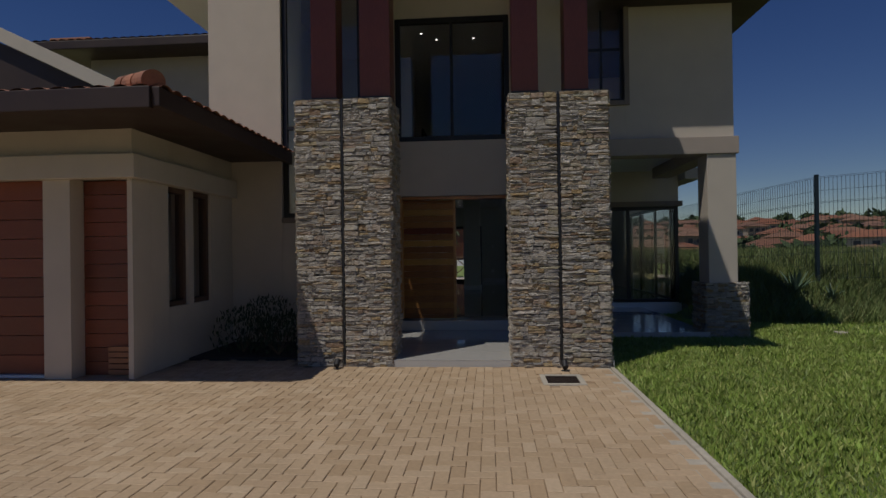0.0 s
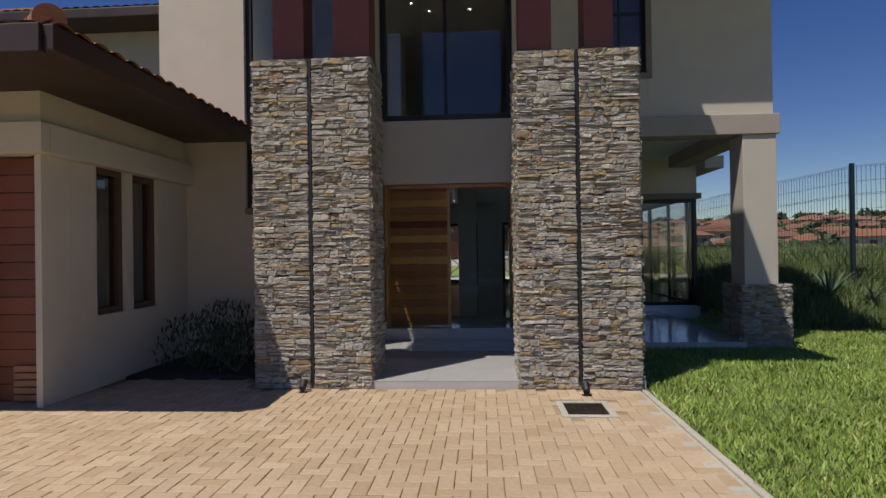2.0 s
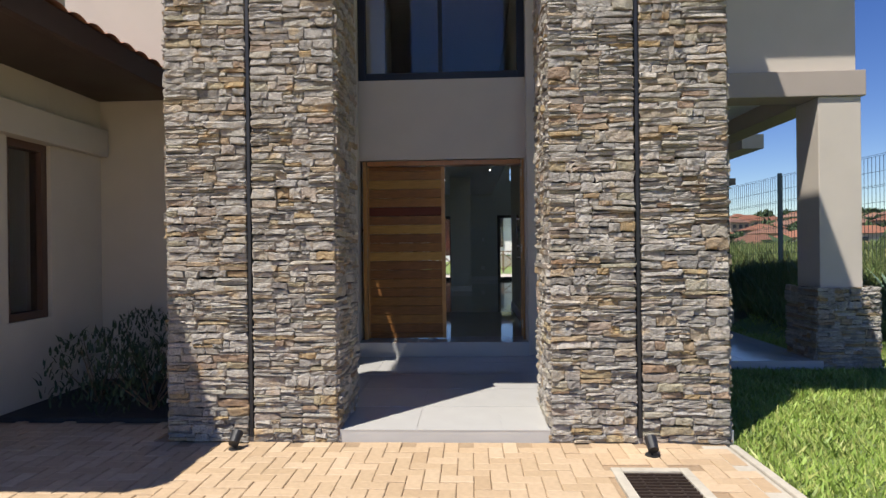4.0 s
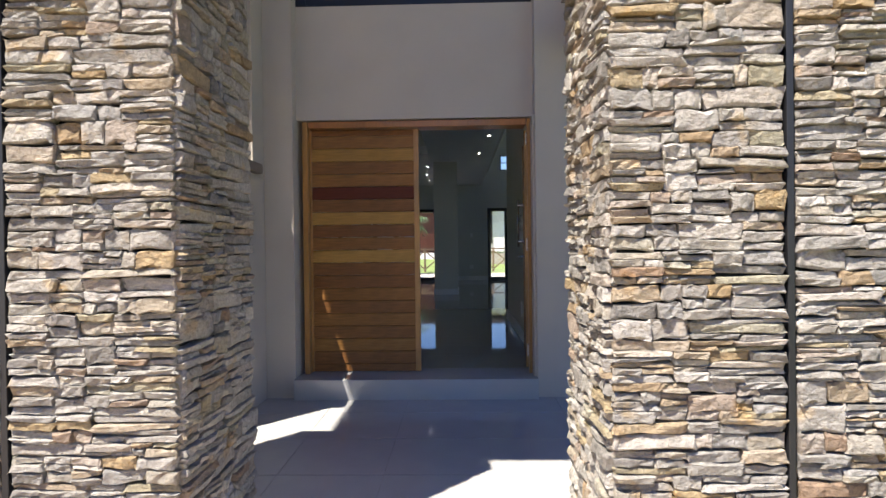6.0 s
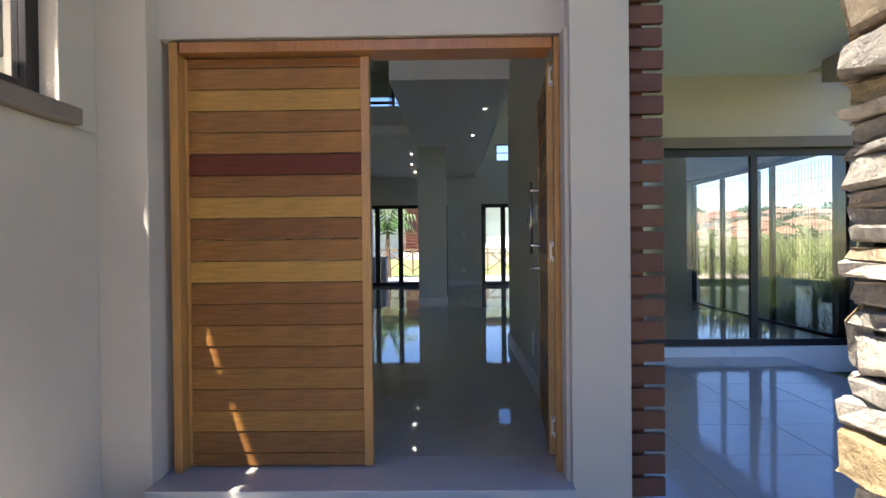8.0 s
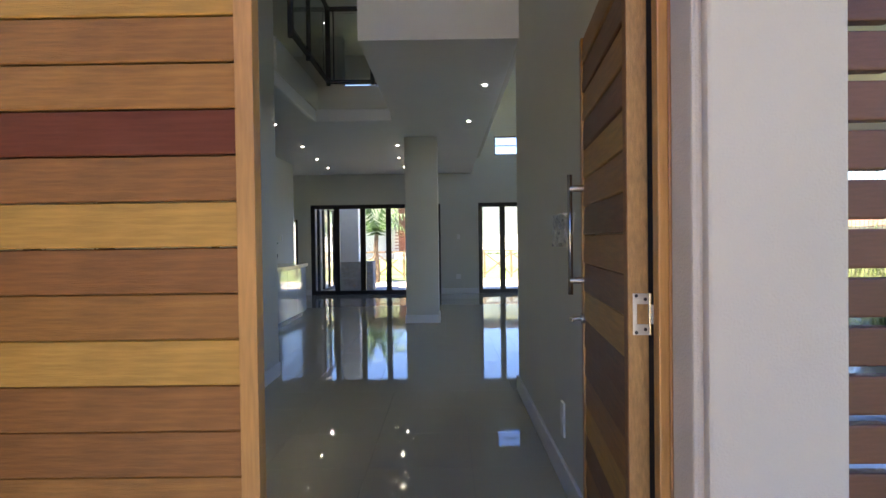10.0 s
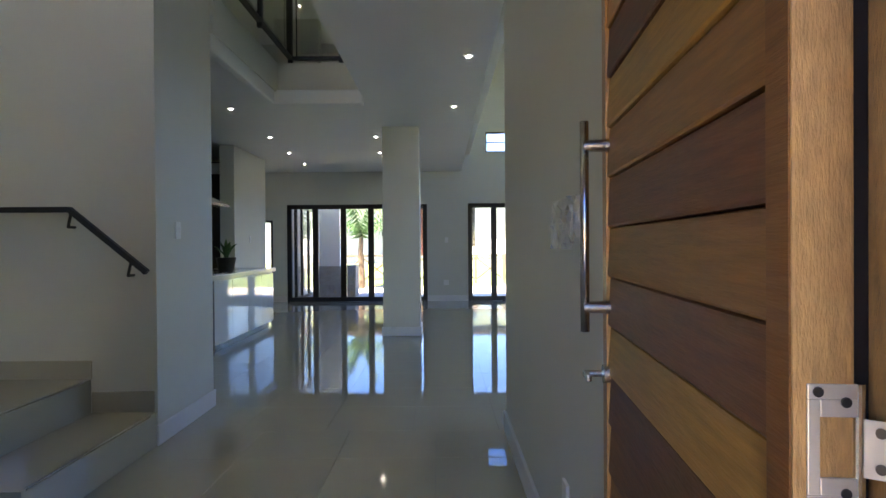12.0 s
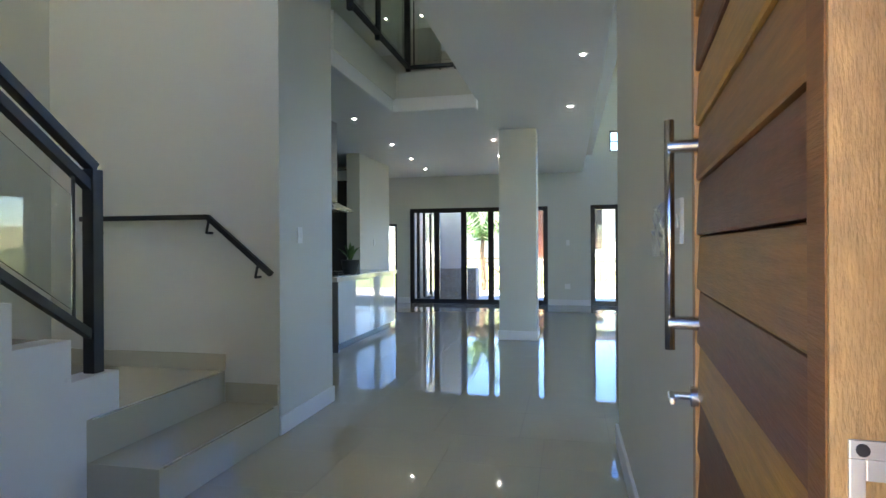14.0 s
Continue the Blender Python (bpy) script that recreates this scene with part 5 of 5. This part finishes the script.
# ---------------------------------------------------------------- stone facing
def stone_variant(seed):
    """A split ledge stone of unit size, its riven face towards -y."""
    rs = random.Random(seed)
    nx, nz = 6, 4
    tilt, lean = rs.uniform(-0.14, 0.14), rs.uniform(-0.20, 0.14)
    step_x, step_d = rs.uniform(-0.3, 0.3), rs.choice((0.0, 0.0, 0.12, -0.14))
    slant_l, slant_r = rs.uniform(-0.10, 0.10), rs.uniform(-0.10, 0.10)
    top = [rs.uniform(-0.13, 0.07) for _ in range(nx)]
    foot = [rs.uniform(-0.07, 0.13) for _ in range(nx)]
    vs, fs = [], []
    for j in range(nz):
        for i in range(nx):
            k = j / (nz - 1)
            fr_x, fr_z = (0.0, 0.06, 0.36, 0.66, 0.94, 1.0)[i], (0.0, 0.14, 0.84, 1.0)[j]
            rim = i in (0, nx - 1) or j in (0, nz - 1)
            u = fr_x - 0.5 + (slant_l if i < 3 else slant_r) * (fr_z - 0.5) * (1 if i in (0, 1, 4, 5) else 0)
            if 1 < i < 4:
                u += rs.uniform(-0.08, 0.08)
            v = -0.5 + foot[i] * (1 - fr_z) + (1 + top[i]) * fr_z + (rs.uniform(-0.06, 0.06) if not rim else 0)
            d = 1.0 + tilt * u * 2 + lean * (fr_z - 0.5) + (step_d if u > step_x else 0) + rs.uniform(-0.12, 0.12)
            if rim:
                d -= rs.uniform(0.04, 0.2)
            vs.append((u * 0.985, -d, v * 0.955))
    for j in range(nz - 1):
        for i in range(nx - 1):
            a = j * nx + i
            fs.append((a, a + 1, a + nx + 1, a + nx))
    ringi = list(range(nx)) + [nx * (j + 1) - 1 for j in range(1, nz)] + [nx * nz - 1 - i for i in range(1, nx)] + [nx * j for j in range(nz - 2, 0, -1)]
    b0 = len(vs)
    for k in ringi:
        x, y, z = vs[k]
        vs.append((x * 0.99, 0.0, z * 0.99))
    for q in range(len(ringi)):
        a, b = ringi[q], ringi[(q + 1) % len(ringi)]
        fs.append((b, a, b0 + q, b0 + (q + 1) % len(ringi)))
    return np.array(vs), fs


VARIANTS = [stone_variant(s) for s in range(40)]
STONE_MESHES = []
for vs, fs in VARIANTS:
    me = bpy.data.meshes.new("stone")
    me.from_pydata([tuple(v) for v in vs], [], fs)
    me.update()
    me.materials.append(STONE)
    STONE_MESHES.append(me)


def course_layout(width, height, rnd):
    """Random bond of ledge stones over a face: centre along it, centre up, width, height."""
    z, out = 0.0, []
    while z < height - 0.02:
        band = rnd.uniform(0.045, 0.13)
        if height - z - band < 0.06:
            band = height - z
        x = 0.0
        while x < width - 0.01:
            w = rnd.uniform(0.09, 0.26)
            if width - x - w < 0.10:
                w = width - x
            rows = max(1, min(6, int(band / rnd.choice((0.019, 0.023, 0.027, 0.032, 0.038, 0.05)))))
            cut = [rnd.uniform(0.6, 1.5) for _ in range(rows)]
            zz = z
            for c in cut:
                h = band * c / sum(cut)
                r = rnd.random()
                if w > 0.13 and (r < 0.45 or h > 0.05 and r < 0.7):
                    k = rnd.uniform(0.3, 0.7)
                    out.append((x + w * k / 2, zz + h / 2, w * k, h))
                    out.append((x + w * (1 + k) / 2, zz + h / 2, w * (1 - k), h))
                else:
                    out.append((x + w / 2, zz + h / 2, w, h))
                zz += h
            x += w
        z += band
    return out


FACES = {'front': lambda u, z, x0, x1, y0, y1: (Vector((x0 + u, y0, z)), 0.0), 'right': lambda u, z, x0, x1, y0, y1: (Vector((x1, y0 + u, z)), 90.0),
         'left': lambda u, z, x0, x1, y0, y1: (Vector((x0, y1 - u, z)), -90.0), 'back': lambda u, z, x0, x1, y0, y1: (Vector((x1 - u, y1, z)), 180.0)}


def clad(parent, x0, x1, y0, y1, z0, z1, faces, seed, single=None, depth=0.044):
    """Ledge stones on the faces of a block; stones for which single() holds become pieces of their own."""
    rnd = random.Random(seed)
    allv, allf = [], []
    n_single = 0
    for fc in faces:
        width = (x1 - x0) if fc in ('front', 'back') else (y1 - y0)
        for u, z, w, h in course_layout(width, z1 - z0, rnd):
            p, turn = FACES[fc](u, z0 + z, x0, x1, y0, y1)
            edge = u < w * 0.51 or u > width - w * 0.51
            d = depth * rnd.uniform(0.78, 1.22)
            extra = depth * 0.55 if edge else 0.0
            s = -1 if u < width / 2 else 1
            k = rnd.randrange(len(VARIANTS))
            m = Matrix.Translation(p + Vector((0, 0, rnd.uniform(-0.003, 0.003)))) @ Matrix.Rotation(radians(turn), 4, 'Z') @ Matrix.Translation((s * extra / 2, 0, 0)) @ Matrix.Rotation(rnd.uniform(-0.035, 0.035), 4, 'Y') @ Matrix.Rotation(rnd.uniform(-0.04, 0.04), 4, 'Z') @ Matrix.Diagonal((w + extra, d, h * rnd.uniform(0.97, 1.05), 1))
            if single and n_single < 300 and single(fc, p):
                st = new("stone", STONE_MESHES[k])
                st.parent = parent
                st.matrix_parent_inverse = parent.matrix_basis.inverted()
                st.matrix_basis = m
                n_single += 1
            else:
                vs, fs = VARIANTS[k]
                b = len(allv)
                M = np.array(m)
                allv += [tuple(v) for v in (vs @ M[:3, :3].T + M[:3, 3])]
                allf += [tuple(b + i for i in f) for f in fs]
    ob = from_arrays("stonework", allv, allf, STONE, parent)
    ob.matrix_parent_inverse = parent.matrix_basis.inverted()
    tagged(ob, kind="stuff")


def stone_pillar(x0, x1, groove, label, seed, single, inner):
    p = thing("stone_pillar", ((x0 + x1) / 2, 0.36, 0), label, "pillar", "entrance pillars")
    inv = Matrix.Translation((-(x0 + x1) / 2, -0.36, 0))
    g = 0.045
    o = one_box("core", (x0 + 0.05, x1 - 0.05, 0.05, 0.70, 0, 3.40), MORTAR, p, 0)
    o.matrix_parent_inverse = inv
    o = one_box("downpipe", (groove - 0.012, groove + 0.012, 0.005, 0.035, 0.03, 3.42), STEEL_BLACK, p, 0.003, "thin black strip in the groove")
    o.matrix_parent_inverse = inv
    p.matrix_basis = Matrix.Translation(((x0 + x1) / 2, 0.36, 0))
    clad(p, x0 + 0.045, groove - g, 0.045, 0.70, 0, 3.42, ['front', 'left', 'back'], seed, single if inner == 'left' else None)
    clad(p, groove + g, x1 - 0.045, 0.045, 0.70, 0, 3.42, ['front', 'right', 'back'], seed + 1, single if inner == 'right' else None)
    for a, b in ((x0 + 0.02, groove - g), (groove + g, x1 - 0.02)):
        o = one_box("cap", (a, b, 0.02, 0.72, 3.41, 3.432), MORTAR, p, 0.004)
        o.matrix_parent_inverse = inv


stone_pillar(-2.01, -0.745, -1.385, "tall ledge stone pillar in two halves beside the porch", 100, lambda f, q: f in ('front', 'right') and 0.9 < q.z < 2.5, 'right')
stone_pillar(0.728, 1.985, 1.355, "tall ledge stone pillar in two halves beside the porch", 200, lambda f, q: f in ('front', 'left') and 0.8 < q.z < 2.4, 'left')
corner_col.matrix_basis = Matrix.Translation((4.3, 2.8, 0))
o = one_box("plinth_core", (4.03, 4.64, 2.57, 3.1, -0.1, 0.86), MORTAR, corner_col, 0)
o.matrix_parent_inverse = corner_col.matrix_basis.inverted()
clad(corner_col, 4.03, 4.65, 2.56, 3.12, -0.05, 0.88, ['front', 'right', 'left'], 300)

# ---------------------------------------------------------------- grass
def blades(name, count, area, height, seed, material, label, test=None, lift=0.0, width=0.006):
    rs = np.random.RandomState(seed)
    x0, x1, y0, y1 = area
    px, py = rs.uniform(x0, x1, count), rs.uniform(y0, y1, count)
    if test is not None:
        keep = np.array([test(a, b) for a, b in zip(px, py)])
        px, py = px[keep], py[keep]
    bank = 0.75 * np.clip((py - 0.28 * (px - 5) - 4.2) / 1.5, 0, 1) * np.clip((px - 4.6) / 1.2, 0, 1)
    pz = -0.02 + bank + lift
    n = len(px)
    ang, ln, h = rs.uniform(0, 6.28, n), rs.normal(0, 0.45, (n, 2)), height * rs.uniform(0.5, 1.3, n)
    w = width * rs.uniform(0.7, 1.4, n)
    v = np.zeros((n, 3, 3))
    v[:, 0] = np.stack((px + w * np.cos(ang), py + w * np.sin(ang), pz), 1)
    v[:, 1] = np.stack((px - w * np.cos(ang), py - w * np.sin(ang), pz), 1)
    v[:, 2] = np.stack((px + ln[:, 0] * h, py + ln[:, 1] * h, pz + h), 1)
    f = np.arange(n * 3).reshape(n, 3)
    ob = from_arrays(name, v.reshape(-1, 3).tolist(), f.tolist(), material)
    return tagged(ob, label, "grass", kind="stuff")


on_lawn = lambda a, b: not (3.9 < a < 4.8 and 2.45 < b < 3.2) and not (a < 4.1 and b > 2.45)
blades("lawn_grass", 150000, (1.99, 6.5, -5.5, 5.0), 0.045, 1, GRASS, "short green lawn grass", on_lawn)
blades("lawn_grass_far", 110000, (2.0, 13.9, -8, 6), 0.06, 2, GRASS, "short green lawn grass", on_lawn, width=0.012)
blades("bank_weeds", 26000, (4.9, 13, 4.2, 8.5), 0.32, 3, WEED, "rough weeds and long grass on the bank", None, width=0.012)
blades("field_grass", 60000, (4.9, 26, 6.5, 34), 0.75, 4, WEED, "tall grass beyond the fence", lambda a, b: a > 7.9 - 0.25 * (b - 6), lift=-0.15, width=0.02)
tv = thing("manhole_cover", (6.3, 2.9, -0.01), "small pale manhole cover in the lawn", "manhole cover")
bm = bmesh.new()
tube(bm, (0, 0, 0), (0, 0, 0.03), 0.11, 24)
part("lid", bm, KERB, tv)

# ---------------------------------------------------------------- floor tiles
tiles = tagged(new("floor_tiling"), "large polished beige porcelain floor tiles", "floor", kind="structure")
T = 0.6
bm = bmesh.new()
box(bm, 0, T - 0.002, 0, T - 0.002, -0.010, 0, 0)
tile_me = mesh_of(bm, "tile")
tile_me.materials.append(FLOOR)
porch_me = tile_me.copy()
porch_me.materials[0] = PORCH


def lay_tiles(x0, x1, y0, y1):
    y = y0
    while y < y1 - 0.01:
        x = x0
        while x < x1 - 0.01:
            t = new("tile", tile_me)
            t.parent = tiles
            t.matrix_basis = Matrix.Translation((x, y, ZF)) @ Matrix.Diagonal((min(1.0, (x1 - x) / T), min(1.0, (y1 - y) / T), 1, 1))
            x += T
        y += T


lay_tiles(-1.33, 0.95, 3.24, 6.76)
lay_tiles(-5.1, 1.15, 6.76, 16.04)
lay_tiles(1.15, 4.72, 7.0, 16.04)
PT = 0.605
for px0, px1, py0, py1 in ((-1.41, 2.0, 0.028, 2.88), (2.0, 4.052, 2.498, 6.76), (1.16, 2.0, 2.88, 6.76)):
    for j in range(math.ceil((py1 - py0) / PT)):
        for i in range(math.ceil((px1 - px0) / PT)):
            ax, ay = px0 + i * PT, py0 + j * PT
            o = new("tile", porch_me)
            o.parent = porch
            o.matrix_basis = Matrix.Translation((ax, ay, ZP)) @ Matrix.Diagonal((min(1.0, (px1 - ax) / T), min(1.0, (py1 - ay) / T), 0.8, 1))
solid("floor_stair_hall", [(-3.23, -1.75, 3.2, 5.27, ZF - 0.1, ZF)], FLOOR, "polished floor under the stair", "floor")

# ---------------------------------------------------------------- clay pavers in herringbone
def paver_mesh(lx, ly):
    c, t = 0.005, 0.0
    g = 0.0022
    x0, x1, y0, y1 = g, lx - g, g, ly - g
    vs = [(x0, y0, -0.02), (x1, y0, -0.02), (x1, y1, -0.02), (x0, y1, -0.02), (x0, y0, -0.004), (x1, y0, -0.004), (x1, y1, -0.004), (x0, y1, -0.004),
          (x0 + c, y0 + c, 0), (x1 - c, y0 + c, 0), (x1 - c, y1 - c, 0), (x0 + c, y1 - c, 0)]
    fs = [(8, 9, 10, 11)]
    for a in range(4):
        b = (a + 1) % 4
        fs += [(a, b, 4 + b, 4 + a), (4 + a, 4 + b, 8 + b, 8 + a)]
    return np.array(vs), fs


PV = {'h': paver_mesh(0.2, 0.1), 'v': paver_mesh(0.1, 0.2)}
PM = {}
for k, (vs, fs) in PV.items():
    me = bpy.data.meshes.new("paver")
    me.from_pydata([tuple(v) for v in vs], [], fs)
    me.update()
    me.materials.append(PAVER)
    PM[k] = me
court = tagged(new("paving"), "tan clay pavers laid in herringbone on the court", "paving", kind="structure")
rnd = random.Random(31)
pv, pf, singles = [], [], 0
U0, V0 = -139, -118
for v in range(0, 124):
    for u in range(0, 159):
        k = (u - v) % 4
        if k not in (0, 3):
            continue
        kind = 'h' if k == 0 else 'v'
        x, y = (U0 + u) * 0.1, (V0 + v) * 0.1
        cx, cy = x + (0.1 if kind == 'h' else 0.05), y + (0.05 if kind == 'h' else 0.1)
        if x + (0.2 if kind == 'h' else 0.1) > 1.96 or cy > (0.42 if -3.6 < cx < -2.1 else -0.03):
            continue
        if abs(cx - 1.27) < 0.26 and abs(cy + 0.73) < 0.28:
            continue
        dz = rnd.uniform(-0.0025, 0.0025)
        if singles < 300 and -0.7 < cx < 1.05 and -3.6 < cy < -0.2:
            p = new("paver", PM[kind])
            p.parent = court
            p.location = (x, y, dz)
            singles += 1
        else:
            b = len(pv)
            tx, ty = rnd.uniform(-0.008, 0.008), rnd.uniform(-0.008, 0.008)
            vs, fs = PV[kind]
            pv += [(x + a[0], y + a[1], a[2] + dz + (a[0] - 0.1) * tx + (a[1] - 0.1) * ty) for a in vs]
            pf += [tuple(b + i for i in f) for f in fs]
tagged(from_arrays("pavers", pv, pf, PAVER, court), kind="stuff")
